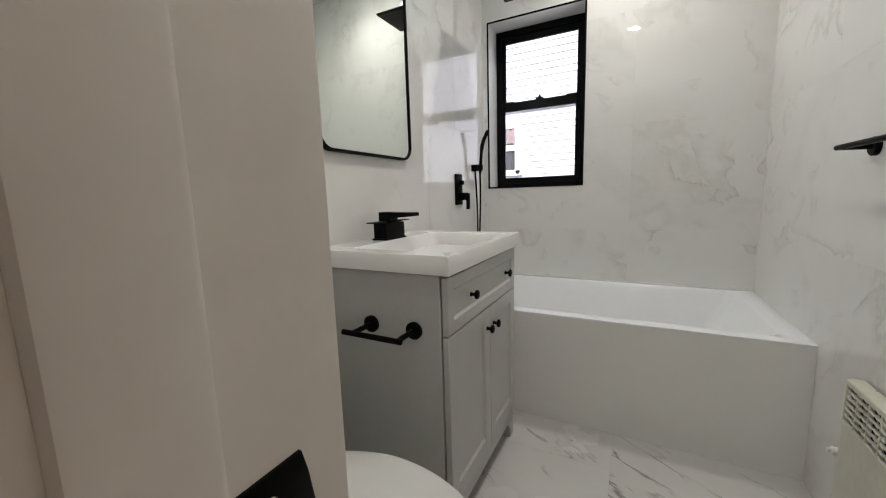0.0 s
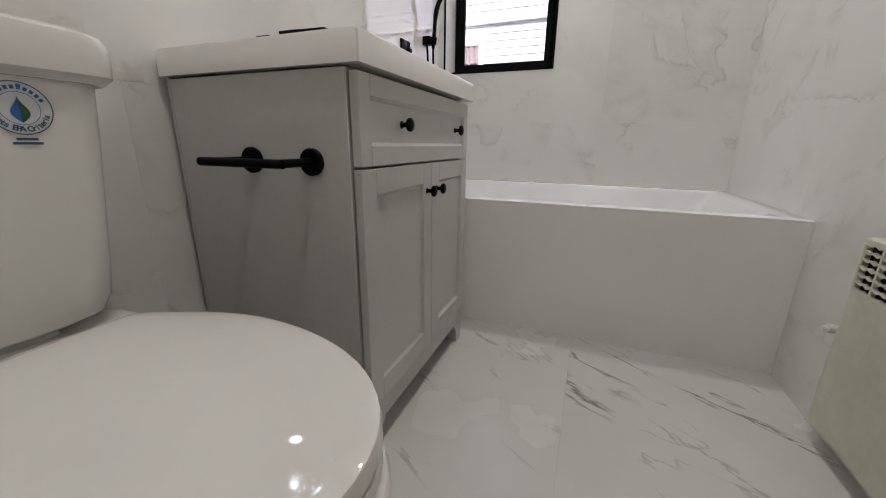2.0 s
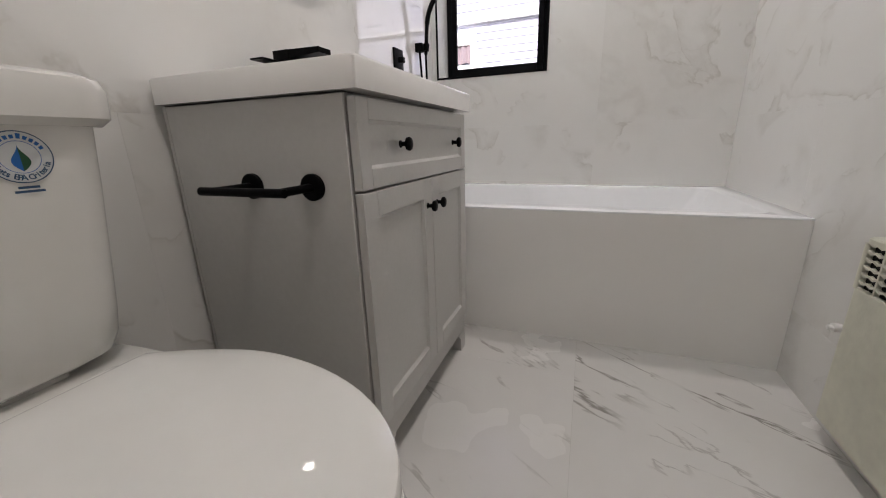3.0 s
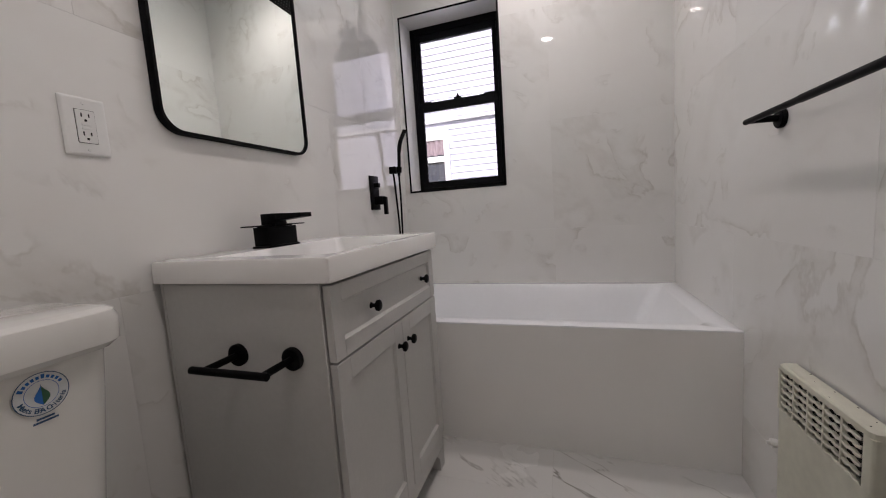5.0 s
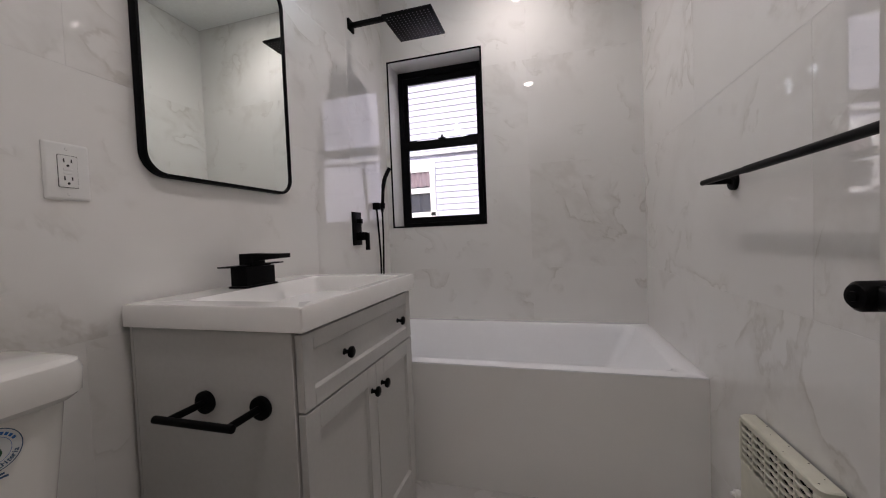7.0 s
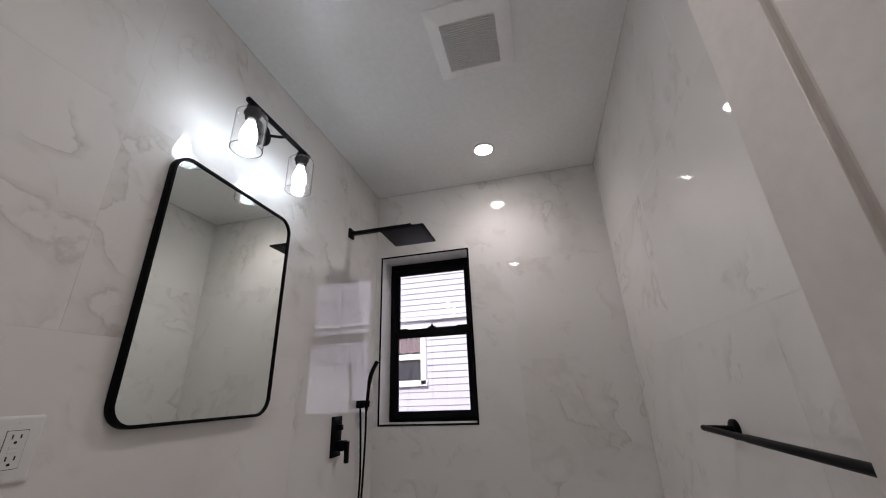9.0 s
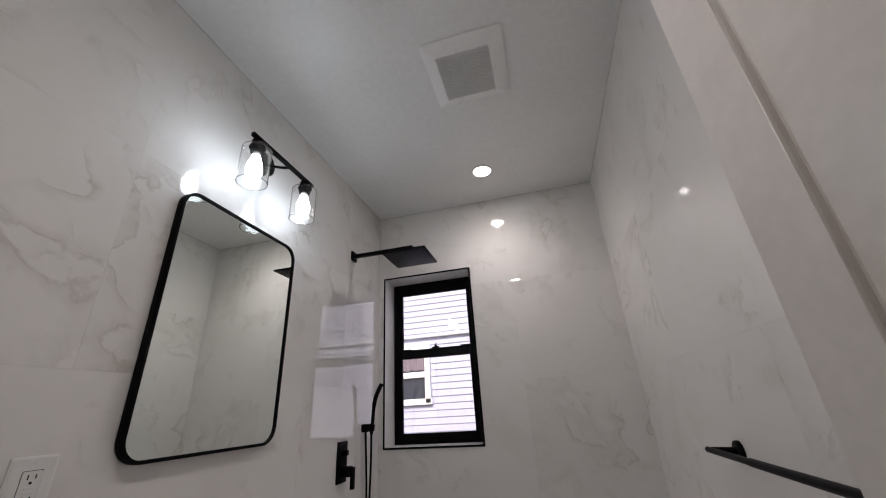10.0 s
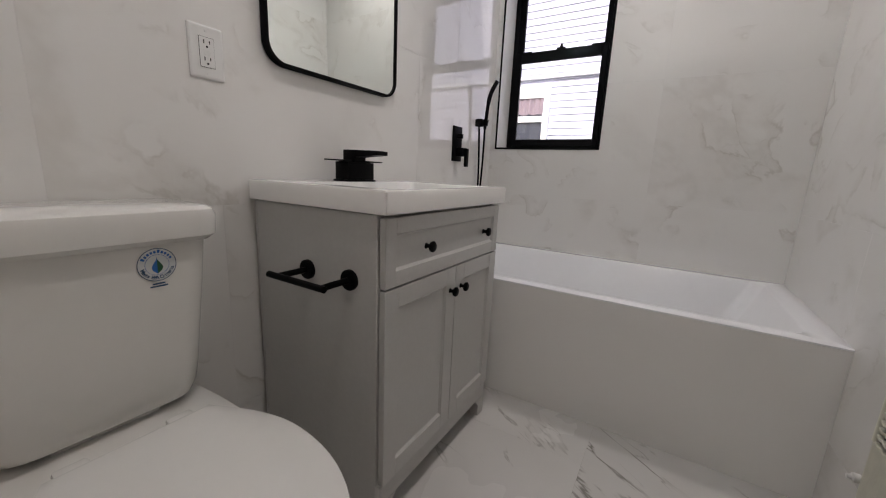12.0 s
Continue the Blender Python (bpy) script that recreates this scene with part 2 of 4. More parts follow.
INK_BLUE = material("blue printed ink", (0.02, 0.13, 0.42), 0.3, bump=0)
INK_NAVY = material("dark blue printed ink", (0.03, 0.08, 0.16), 0.3, bump=0)
INK_GREEN = material("dark green printed ink", (0.02, 0.09, 0.04), 0.3, bump=0)
STICKER = material("white printed paper", (0.66, 0.68, 0.68), 0.35, bump=0)
LIT_DOWN = glow("lit downlight lens", (1.0, 0.945, 0.89), DOWNLIGHT)
# lens of the unseen hall lamp, made stronger and warmer for the jamb
LIT_HALL = glow("warm unseen hall lamp lens", (1.0, 0.82, 0.70), DOWNLIGHT * 2.1)
LIT_BULB = glow("lit bulb glass", (0.80, 0.94, 1.0), BULB)
PANE = glass("window glass")
SHADE = glass("clear lamp glass")
MIRROR = bpy.data.materials.new("silvered mirror")
MIRROR.use_nodes = True
mb = MIRROR.node_tree.nodes["Principled BSDF"]
mb.inputs["Base Color"].default_value = (0.86, 0.90, 0.87, 1)
mb.inputs["Metallic"].default_value, mb.inputs["Roughness"].default_value = 1.0, 0.015


# ---- structure ----
def block(name, x0, x1, y0, y1, z0, z1, mat, label, category):
    return solid(name, box(bmesh.new(), x0, x1, y0, y1, z0, z1), mat, label, category, kind="structure", smooth=False)


WIN = (0.042, 0.631, 1.097, 2.133)      # opening in the tiled wall: x0, x1, z0, z1
wall_left = block("wall_left", -0.14, -JOINT, HALL - 0.0, 0.16, 0, CEIL, GROUT, "white tiled bathroom wall behind vanity and toilet", "wall")
wall_right = block("wall_right", W + JOINT, W + 0.14, HALL, 0.16, 0, CEIL, GROUT, "white tiled bathroom wall with towel bar", "wall")
bm = bmesh.new()
for x0, x1, z0, z1 in ((-JOINT, WIN[0] - 0.012, 0, CEIL), (WIN[1] + 0.012, W + JOINT, 0, CEIL), (WIN[0] - 0.012, WIN[1] + 0.012, 0, WIN[2] - 0.012), (WIN[0] - 0.012, WIN[1] + 0.012, WIN[3] + 0.012, CEIL)):
    box(bm, x0, x1, JOINT, 0.20, z0, z1)
wall_back = solid("wall_back", bm, GROUT, "white tiled wall with a black framed window", "wall", kind="structure", smooth=False)
DOOR_X0, DOOR_X1, DOOR_H = 0.817, 1.476, 2.092
bm = bmesh.new()
for x0, x1, z0, z1 in ((-JOINT, DOOR_X0 - 0.02, 0, CEIL), (DOOR_X1 + 0.02, W + JOINT, 0, CEIL), (DOOR_X0 - 0.02, DOOR_X1 + 0.02, DOOR_H + 0.02, CEIL)):
    box(bm, x0, x1, HALL, FRONT, z0, z1)
wall_front = solid("wall_front", bm, PAINT, "plain painted wall with the doorway", "wall", kind="structure", smooth=False)
floor = block("floor", -0.14, W + 0.14, HALL, 0.20, -0.15, -JOINT, FLOOR_GROUT, "white marble-look tiled bathroom floor", "floor")
ceiling = block("ceiling", -0.14, W + 0.14, HALL, 0.20, CEIL, CEIL + 0.12, CEIL_PAINT, "smooth white painted ceiling", "ceiling")

# hall behind the doorway
block("hall_floor", -0.6, 2.6, HALL - 1.5, HALL, -0.15, 0.0, HALL_FLOOR, "plain wooden hall floor", "floor")
block("hall_ceiling", -0.6, 2.6, HALL - 1.5, HALL, CEIL, CEIL + 0.12, CEIL_PAINT, "plain white hall ceiling", "ceiling")
block("hall_wall_south", -0.6, 2.6, HALL - 1.6, HALL - 1.5, -0.15, CEIL + 0.12, PAINT, "plain painted hall wall", "wall")
block("hall_wall_west", -0.7, -0.6, HALL - 1.6, HALL, -0.15, CEIL + 0.12, PAINT, "plain painted hall wall", "wall")
block("hall_wall_east", 2.6, 2.7, HALL - 1.6, HALL, -0.15, CEIL + 0.12, PAINT, "plain painted hall wall", "wall")
block("hall_wall_side_west", -0.6, -0.14, HALL - 0.0, HALL + 0.1, -0.15, CEIL + 0.12, PAINT, "plain painted hall wall", "wall")
block("hall_wall_side_east", W + 0.14, 2.6, HALL, HALL + 0.1, -0.15, CEIL + 0.12, PAINT, "plain painted hall wall", "wall")

block("lower_storey", -0.7, 2.7, HALL - 1.6, 0.20, -3.2, -0.151, SIDING, "plain lower storey wall under the bathroom", "wall")

# door lining with stops and strike plate
lining = thing("door_lining", "white painted door lining with rabbet and stops", "door frame", (DOOR_X0, HALL, 0), kind="structure")
for name, x0, x1 in (("jamb", DOOR_X0 - 0.02, DOOR_X0), ("jamb", DOOR_X1, DOOR_X1 + 0.02)):
    part(name, box(bmesh.new(), x0, x1, HALL - 0.012, FRONT + 0.003, 0, DOOR_H + 0.02, 0.003), DOOR_PAINT, lining)
part("head", box(bmesh.new(), DOOR_X0, DOOR_X1, HALL - 0.012, FRONT + 0.003, DOOR_H, DOOR_H + 0.02, 0.002), DOOR_PAINT, lining)
part("stop", box(bmesh.new(), DOOR_X0, DOOR_X0 + 0.011, HALL + 0.035, FRONT - 0.056, 0, DOOR_H, 0.003), DOOR_PAINT, lining)
part("stop", box(bmesh.new(), DOOR_X1 - 0.011, DOOR_X1, HALL + 0.035, FRONT - 0.056, 0, DOOR_H, 0.003), DOOR_PAINT, lining)
part("stop", box(bmesh.new(), DOOR_X0 + 0.011, DOOR_X1 - 0.011, HALL + 0.035, FRONT - 0.056, DOOR_H - 0.011, DOOR_H, 0.003), DOOR_PAINT, lining)
bm = bmesh.new()
loop = [(-2.3630, 0.868), (-2.3380, 0.868), (-2.3310, 0.878), (-2.3285, 0.895), (-2.3285, 0.920), (-2.3310, 0.937), (-2.3335, 0.947), (-2.3630, 0.947)]
loft(bm, [[Vector((DOOR_X0 - 0.001, y, z)) for y, z in loop], [Vector((DOOR_X0 + 0.0016, y, z)) for y, z in loop],
          [Vector((DOOR_X0 + 0.0022, -2.346 + (y + 2.346) * 0.95, 0.9075 + (z - 0.9075) * 0.97)) for y, z in loop]])
part("strike_plate", bm, BLACK, lining, "black steel strike plate")
for z in (0.935, 0.880):
    part("screw", lathe(bmesh.new(), (DOOR_X0 + 0.002, -2.349, z), (1, 0, 0), [(0, 0.004), (0.0010, 0.0034)], 14), CHROME, lining)
for x0, x1, z0, z1 in ((DOOR_X0 - 0.075, DOOR_X0 - 0.006, 0, DOOR_H + 0.075), (DOOR_X1 + 0.006, DOOR_X1 + 0.075, 0, DOOR_H + 0.075), (DOOR_X0 - 0.006, DOOR_X1 + 0.006, DOOR_H + 0.006, DOOR_H + 0.075)):
    part("casing", box(bmesh.new(), x0, x1, HALL - 0.018, HALL - 0.0, z0, z1, 0.004), DOOR_PAINT, lining)

# ---- window in the back wall ----
win = thing("window_1", "black double-hung window deep in a tiled opening", "window", (0.336, 0.1, WIN[2]), kind="structure")
x0, x1, z0, z1 = WIN
D = 0.155
part("reveal", box(bmesh.new(), x0 - 0.012, x0 - 0.0005, 0.0, D + 0.045, z0 - 0.012, z1 + 0.012), PLASTIC, win, "white reveal lining")
part("reveal", box(bmesh.new(), x1 + 0.0005, x1 + 0.012, 0.0, D + 0.045, z0 - 0.012, z1 + 0.012), PLASTIC, win, "white reveal lining")
part("reveal", box(bmesh.new(), x0 - 0.0005, x1 + 0.0005, 0.0, D + 0.045, z1 + 0.0005, z1 + 0.012), PLASTIC, win, "white reveal lining")
part("sill", box(bmesh.new(), x0 - 0.0005, x1 + 0.0005, 0.0, D + 0.045, z0 - 0.012, z0 - 0.0005), PLASTIC, win, "white sill lining")
for a, b, c, d in ((x0 - 0.011, x0, z0 - 0.011, z1 + 0.011), (x1, x1 + 0.011, z0 - 0.011, z1 + 0.011), (x0, x1, z1, z1 + 0.011), (x0, x1, z0 - 0.011, z0)):
    part("edge_trim", box(bmesh.new(), a, b, -0.003, 0.0005, c, d, 0.001, 1), BLACK, win, "thin black metal edge trim")
for a, b, c, d in ((x0, x0 + 0.03, z0, z1), (x1 - 0.03, x1, z0, z1), (x0 + 0.03, x1 - 0.03, z1 - 0.04, z1), (x0 + 0.03, x1 - 0.03, z0, z0 + 0.022)):
    part("window_frame", box(bmesh.new(), a, b, D, D + 0.04, c, d, 0.002), BLACK_FRAME, win)


def sash(y, z0, z1, top, bottom, side):
    s = part("sash", bmesh.new(), BLACK_FRAME, win)
    bm = bmesh.new()
    a, b = WIN[0] + 0.03, WIN[1] - 0.03
    for p, q, r, t in ((a, a + side, z0, z1), (b - side, b, z0, z1), (a + side, b - side, z1 - top, z1), (a + side, b - side, z0, z0 + bottom)):
        box(bm, p, q, y, y + 0.022, r, t, 0.002)
    bmesh.ops.translate(bm, verts=bm.verts, vec=-ORIGIN[win])
    s.data = mesh_of("sash", bm, BLACK_FRAME)
    g = part("pane", box(bmesh.new(), a + side - 0.004, b - side + 0.004, y + 0.009, y + 0.013, z0 + bottom - 0.004, z1 - top + 0.004), PANE, s, "clear glass", smooth=False)
    g.visible_shadow = False
    return s


upper = sash(D + 0.016, 1.625, 2.095, 0.042, 0.036, 0.030)
lower = sash(D - 0.010, 1.118, 1.665, 0.058, 0.040, 0.032)
bm = bmesh.new()
box(bm, 0.315, 0.365, D - 0.016, D + 0.012, 1.664, 1.674, 0.003)
lathe(bm, (0.34, D - 0.004, 1.674), (0, 0, 1), [(0, 0.010), (0.006, 0.010), (0.012, 0.006), (0.02, 0.005)], 14)
part("sash_lock", bm, BLACK, lower)
for x in (0.13, 0.545):
    part("tilt_latch", box(bmesh.new(), x - 0.035, x + 0.035, D - 0.012, D + 0.01, 1.664, 1.671, 0.002), BLACK, lower)

# ---- the house across the yard ----
YH = 3.80
house = thing("neighbour_house", "pale vinyl-sided house across a narrow yard", "house", (0, YH + 0.3, -3.2))
part("wall", box(bmesh.new(), -7, 7, YH + 0.05, YH + 4, -3.2, 6.0), SIDING, house)
hw = part("window", box(bmesh.new(), -1.95, -0.89, YH + 0.000, YH + 0.012, 1.44, 2.16), DIM, house, "dark house window with curtain")
for a, b, c, d in ((-2.03, -1.95, 1.38, 2.30), (-0.89, -0.80, 1.38, 2.30), (-1.95, -0.89, 2.13, 2.30), (-2.06, -0.78, 1.36, 1.45), (-1.95, -0.89, 1.77, 1.86)):
    part("casing", box(bmesh.new(), a, b, YH - 0.045, YH + 0.03, c, d, 0.004), TRIM_OUT, hw)
bm = bmesh.new()
pts = [(-1.93 + 1.03 * i / 60, YH - 0.020 + 0.016 * math.sin(i * 1.15)) for i in range(61)]
lo = [bm.verts.new((x, y, 1.885 + 0.010 * math.sin(k * 0.7))) for k, (x, y) in enumerate(pts)]
hi = [bm.verts.new((x, y, 2.135)) for x, y in pts]
for i in range(60):
    bm.faces.new((lo[i], lo[i + 1], hi[i + 1], hi[i]))
part("curtain", bm, CURTAIN, hw, "gathered reddish curtain")
part("drip_band", box(bmesh.new(), -7, 7, YH - 0.045, YH + 0.05, 2.41, 2.455, 0.006), TRIM_OUT, house, "projecting band between the storeys")
ground = solid("ground", box(bmesh.new(), -600, 600, -600, 600, -3.4, -3.2), EARTH, "bare ground of the yard between houses", "ground", kind="structure", smooth=False)

# ---- wavy caulk where tile meets ceiling ----
CAULK = material("grey-white caulk", (0.58, 0.57, 0.55), 0.7, grain=0.2, grain_scale=60, bump=0.2)
for name, p, q in (("caulk_bead", (0, 0, CEIL), (W, 0, CEIL)), ("caulk_bead", (0, FRONT, CEIL), (0, 0, CEIL)), ("caulk_bead", (W, FRONT, CEIL), (W, 0, CEIL))):
    p, q = Vector(p), Vector(q)
    n_p = 60
    pts = [p.lerp(q, i / n_p) for i in range(n_p + 1)]
    rs = [0.0022 + 0.0018 * noise.noise(v * 9 + Vector((3.1, 7.7, 1.3))) for v in pts]
    solid(name, tube(bmesh.new(), pts, [max(x, 0.0008) for x in rs], 8), CAULK, "thin uneven caulk bead under the ceiling", "caulk", kind="structure")

# ---- bathtub with its tiled apron ----
TUB_Z, TUB_Y = 0.505, -0.79
apron = block("tub_apron", -0.003, W + 0.003, TUB_Y, TUB_Y + 0.05, 0.0, TUB_Z - 0.007, APRON_TILE, "white marble-look tiled front of the bathtub", "apron")
tub = thing("bathtub", "white acrylic alcove bathtub with flat rim", "bathtub", (0.75, -0.4, 0))
a, b, c, d = -0.003, W + 0.003, TUB_Y + 0.001, 0.003
bm = bmesh.new()
loft(bm, [rrect(a, b, c, d, 0.002, TUB_Z - 0.0065), rrect(a, b, c, d, 0.002, TUB_Z - 0.002), rrect(a + 0.002, b - 0.002, c + 0.002, d - 0.002, 0.003, TUB_Z),
          rrect(a + 0.07, b - 0.075, c + 0.055, d - 0.05, 0.05, TUB_Z), rrect(a + 0.078, b - 0.085, c + 0.062, d - 0.057, 0.05, TUB_Z - 0.008),
          rrect(a + 0.11, b - 0.20, c + 0.095, d - 0.085, 0.07, 0.22), rrect(a + 0.15, b - 0.28, c + 0.13, d - 0.12, 0.08, 0.14),
          rrect(a + 0.20, b - 0.34, c + 0.19, d - 0.18, 0.07, 0.125)], first=False)
part("shell", bm, ACRYLIC, tub)
part("drain", lathe(bmesh.new(), (0.30, -0.40, 0.1255), (0, 0, 1), [(0, 0.035), (0.004, 0.035), (0.006, 0.02)]), BLACK, tub, "black drain cover")
part("overflow_plate", lathe(bmesh.new(), (0.098, -0.40, 0.36), (1, 0, 0.12), [(0, 0.036), (0.008, 0.036), (0.011, 0.03)]), BLACK, tub, "black overflow plate")

# ---- vanity ----
VX, VY0, VY1 = 0.475, -1.577, -0.957
van = thing("vanity_cabinet", "grey shaker bathroom vanity cabinet with black knobs", "cabinet", (0.24, -1.27, 0))
bm = bmesh.new()
box(bm, 0.026, VX - 0.002, VY0, VY0 + 0.018, 0.0, 0.833, 0.0015, 1)
part("side_panel", bm, CABINET, van)
part("side_panel", box(bmesh.new(), 0.026, VX - 0.002, VY1 - 0.018, VY1, 0.0, 0.833, 0.0015, 1), CABINET, van)
part("back_panel", box(bmesh.new(), 0.018, 0.026, VY0, VY1, 0.10, 0.836), CABINET, van)
part("bottom_panel", box(bmesh.new(), 0.026, VX - 0.02, VY0 + 0.018, VY1 - 0.018, 0.125, 0.14), CABINET, van)
part("face_frame", box(bmesh.new(), VX - 0.030, VX - 0.010, VY0 + 0.018, VY1 - 0.018, 0.14, 0.836), CABINET, van)
bm = bmesh.new()
box(bm, VX - 0.02, VX + 0.012, VY0 + 0.001, VY1 - 0.001, 0.075, 0.132, 0.002)
part("base_rail", bm, CABINET, van)
for y0, y1 in ((VY0 + 0.001, VY0 + 0.06), (VY1 - 0.06, VY1 - 0.001)):
    bm = bmesh.new()
    sgn = 1 if y0 < -1.3 else -1
    ya, yb = (y0, y1) if sgn > 0 else (y1, y0)
    prof = [(ya, 0.0), (ya + sgn * 0.042, 0.0), (ya + sgn * 0.046, 0.05), (ya + sgn * 0.07, 0.0745), (ya, 0.0745)]
    loft(bm, [[Vector((x, p, q)) for p, q in prof] for x in (VX - 0.02, VX + 0.012)])
    part("foot", bm, CABINET, van, smooth=False)


def shaker(name, y0, y1, z0, z1, rail, parent):
    bm = bmesh.new()
    x0, x1 = VX + 0.002, VX + 0.020
    for p, q, r, t in ((y0, y0 + rail, z0, z1), (y1 - rail, y1, z0, z1), (y0 + rail, y1 - rail, z1 - rail, z1), (y0 + rail, y1 - rail, z0, z0 + rail)):
        box(bm, x0, x1, p, q, r, t, 0.0012, 1)
    box(bm, x0, x0 + 0.010, y0 + rail - 0.002, y1 - rail + 0.002, z0 + rail - 0.002, z1 - rail + 0.002)
    # sloped bead round the sunk panel
    iy0, iy1, iz0, iz1, k = y0 + rail, y1 - rail, z0 + rail, z1 - rail, 0.006
    loft(bm, [[Vector((x1 - 0.002, iy0, iz0)), Vector((x1 - 0.002, iy1, iz0)), Vector((x1 - 0.002, iy1, iz1)), Vector((x1 - 0.002, iy0, iz1))],
              [Vector((x0 + 0.0105, iy0 + k, iz0 + k)), Vector((x0 + 0.0105, iy1 - k, iz0 + k)), Vector((x0 + 0.0105, iy1 - k, iz1 - k)), Vector((x0 + 0.0105, iy0 + k, iz1 - k))]], False, False)
    return part(name, bm, CABINET, parent)


def knob(y, z, parent):
    bm = lathe(bmesh.new(), (VX + 0.019, y, z), (1, 0, 0), [(0, 0.008), (0.002, 0.0075), (0.004, 0.005), (0.014, 0.0055), (0.017, 0.0135), (0.022, 0.0145), (0.025, 0.012), (0.0265, 0.004)], 20)
    return part("knob", bm, BLACK, parent, "small black mushroom knob")


MID = -1.249
drawer = shaker("drawer_front", VY0 + 0.004, VY1 - 0.003, 0.664, 0.827, 0.038, van)
knob(-1.413, 0.745, drawer), knob(-1.077, 0.745, drawer)
door_a = shaker("cabinet_door", VY0 + 0.004, MID - 0.0015, 0.138, 0.659, 0.050, van)
door_b = shaker("cabinet_door", MID + 0.0015, VY1 - 0.003, 0.138, 0.659, 0.050, van)
knob(-1.280, 0.590, door_a), knob(-1.216, 0.590, door_b)

# vanity top with sunk basin
top = thing("washbasin", "white vanity top with rectangular sunk basin", "sink", (0.25, -1.26, 0.836))
a, b, c, d, zt = 0.010, 0.508, -1.588, -0.938, 0.889
bm = bmesh.new()
loft(bm, [rrect(a, b, c, d, 0.004, 0.8365), rrect(a, b, c, d, 0.005, zt - 0.004), rrect(a + 0.003, b - 0.003, c + 0.003, d - 0.003, 0.006, zt),
          rrect(a + 0.122, b - 0.030, c + 0.060, d - 0.060, 0.02, zt), rrect(a + 0.126, b - 0.034, c + 0.064, d - 0.064, 0.02, zt - 0.004),
          rrect(a + 0.155, b - 0.05, c + 0.085, d - 0.085, 0.03, zt - 0.085), rrect(a + 0.175, b - 0.07, c + 0.11, d - 0.11, 0.03, zt - 0.098),
          rrect(a + 0.28, b - 0.16, c + 0.28, d - 0.28, 0.03, zt - 0.105)])
part("basin_slab", bm, SINK, top)
part("drain", lathe(bmesh.new(), (0.315, -1.266, zt - 0.105), (0, 0, 1), [(0, 0.024), (0.003, 0.024), (0.006, 0.019), (0.008, 0.012)]), BLACK, top, "black pop-up drain")

# ---- faucet ----
fa = thing("faucet", "matt black square waterfall basin faucet", "faucet", (0.095, -1.268, zt))
FY = -1.264
part("base_plate", box(bmesh.new(), 0.062, 0.128, FY - 0.066, FY + 0.066, zt, zt + 0.006, 0.001, 1), BLACK, fa)
part("body", box(bmesh.new(), 0.066, 0.124, FY - 0.060, FY + 0.060, zt + 0.006, zt + 0.062, 0.0015), BLACK, fa)
part("riser", box(bmesh.new(), 0.066, 0.118, FY - 0.026, FY + 0.026, zt + 0.062, zt + 0.102, 0.0015), BLACK, fa)
bm = bmesh.new()
loft(bm, [[Vector((0.118, FY - 0.025, zt + 0.101)), Vector((0.118, FY + 0.025, zt + 0.101)), Vector((0.118, FY + 0.025, zt + 0.079)), Vector((0.118, FY - 0.025, zt + 0.079))],
          [Vector((0.214, FY - 0.025, zt + 0.099)), Vector((0.214, FY + 0.025, zt + 0.099)), Vector((0.214, FY + 0.025, zt + 0.086)), Vector((0.214, FY - 0.025, zt + 0.086))]])
part("spout", bm, BLACK, fa, smooth=False)
for s in (-1, 1):
    bm = bmesh.new()
    box(bm, 0.078, 0.112, FY + s * 0.042 - 0.014, FY + s * 0.042 + 0.014, zt + 0.062, zt + 0.065)
    ys = sorted((FY + s * 0.034, FY + s * 0.113))
    box(bm, 0.074, 0.116, ys[0], ys[1], zt + 0.0645, zt + 0.0685, 0.001, 1)
    part("handle", bm, BLACK, fa, "thin flat black lever plate")

# ---- paper holder on the cabinet side ----
ph = thing("toilet_paper_holder", "empty black toilet paper holder on vanity side", "paper holder", (0.31, VY0, 0.671))
PZ = 0.671
for x in (0.240, 0.390):
    part("rose", lathe(bmesh.new(), (x, VY0, PZ), (0, -1, 0), [(0, 0.0255), (0.008, 0.0255), (0.0105, 0.023), (0.011, 0.008)]), BLACK, ph)
part("arm", tube(bmesh.new(), arc_pts([(0.390, VY0 - 0.010, PZ), (0.390, VY0 - 0.05, PZ), (0.391, VY0 - 0.082, PZ), (0.398, VY0 - 0.090, PZ)], 5), 0.0078, 14), BLACK, ph)
part("arm", tube(bmesh.new(), [(0.240, VY0 - 0.010, PZ), (0.240, VY0 - 0.088, PZ)], 0.0078, 14), BLACK, ph)
part("bar", rod(bmesh.new(), (0.205, VY0 - 0.090, PZ), (0.405, VY0 - 0.090, PZ), 0.0080), BLACK, ph)

# ---- toilet ----
TY = -1.988
wc = thing("toilet", "white two-piece toilet with closed lid", "toilet", (0.4, TY, 0))


def ring_at(front, back, half, z, n=40, sq=2.0, mid=0.47):
    out = []
    for i in range(n):
        t = 2 * math.pi * i / n
        c, s = math.cos(t), math.sin(t)
        e = 2.0 if c > 0 else sq
        r = (abs(c) ** e + abs(s) ** e) ** (-1 / e)
        out.append(Vector((mid + (front - mid if c > 0 else mid - back) * c * r, TY + half * s * r, z)))
    return out


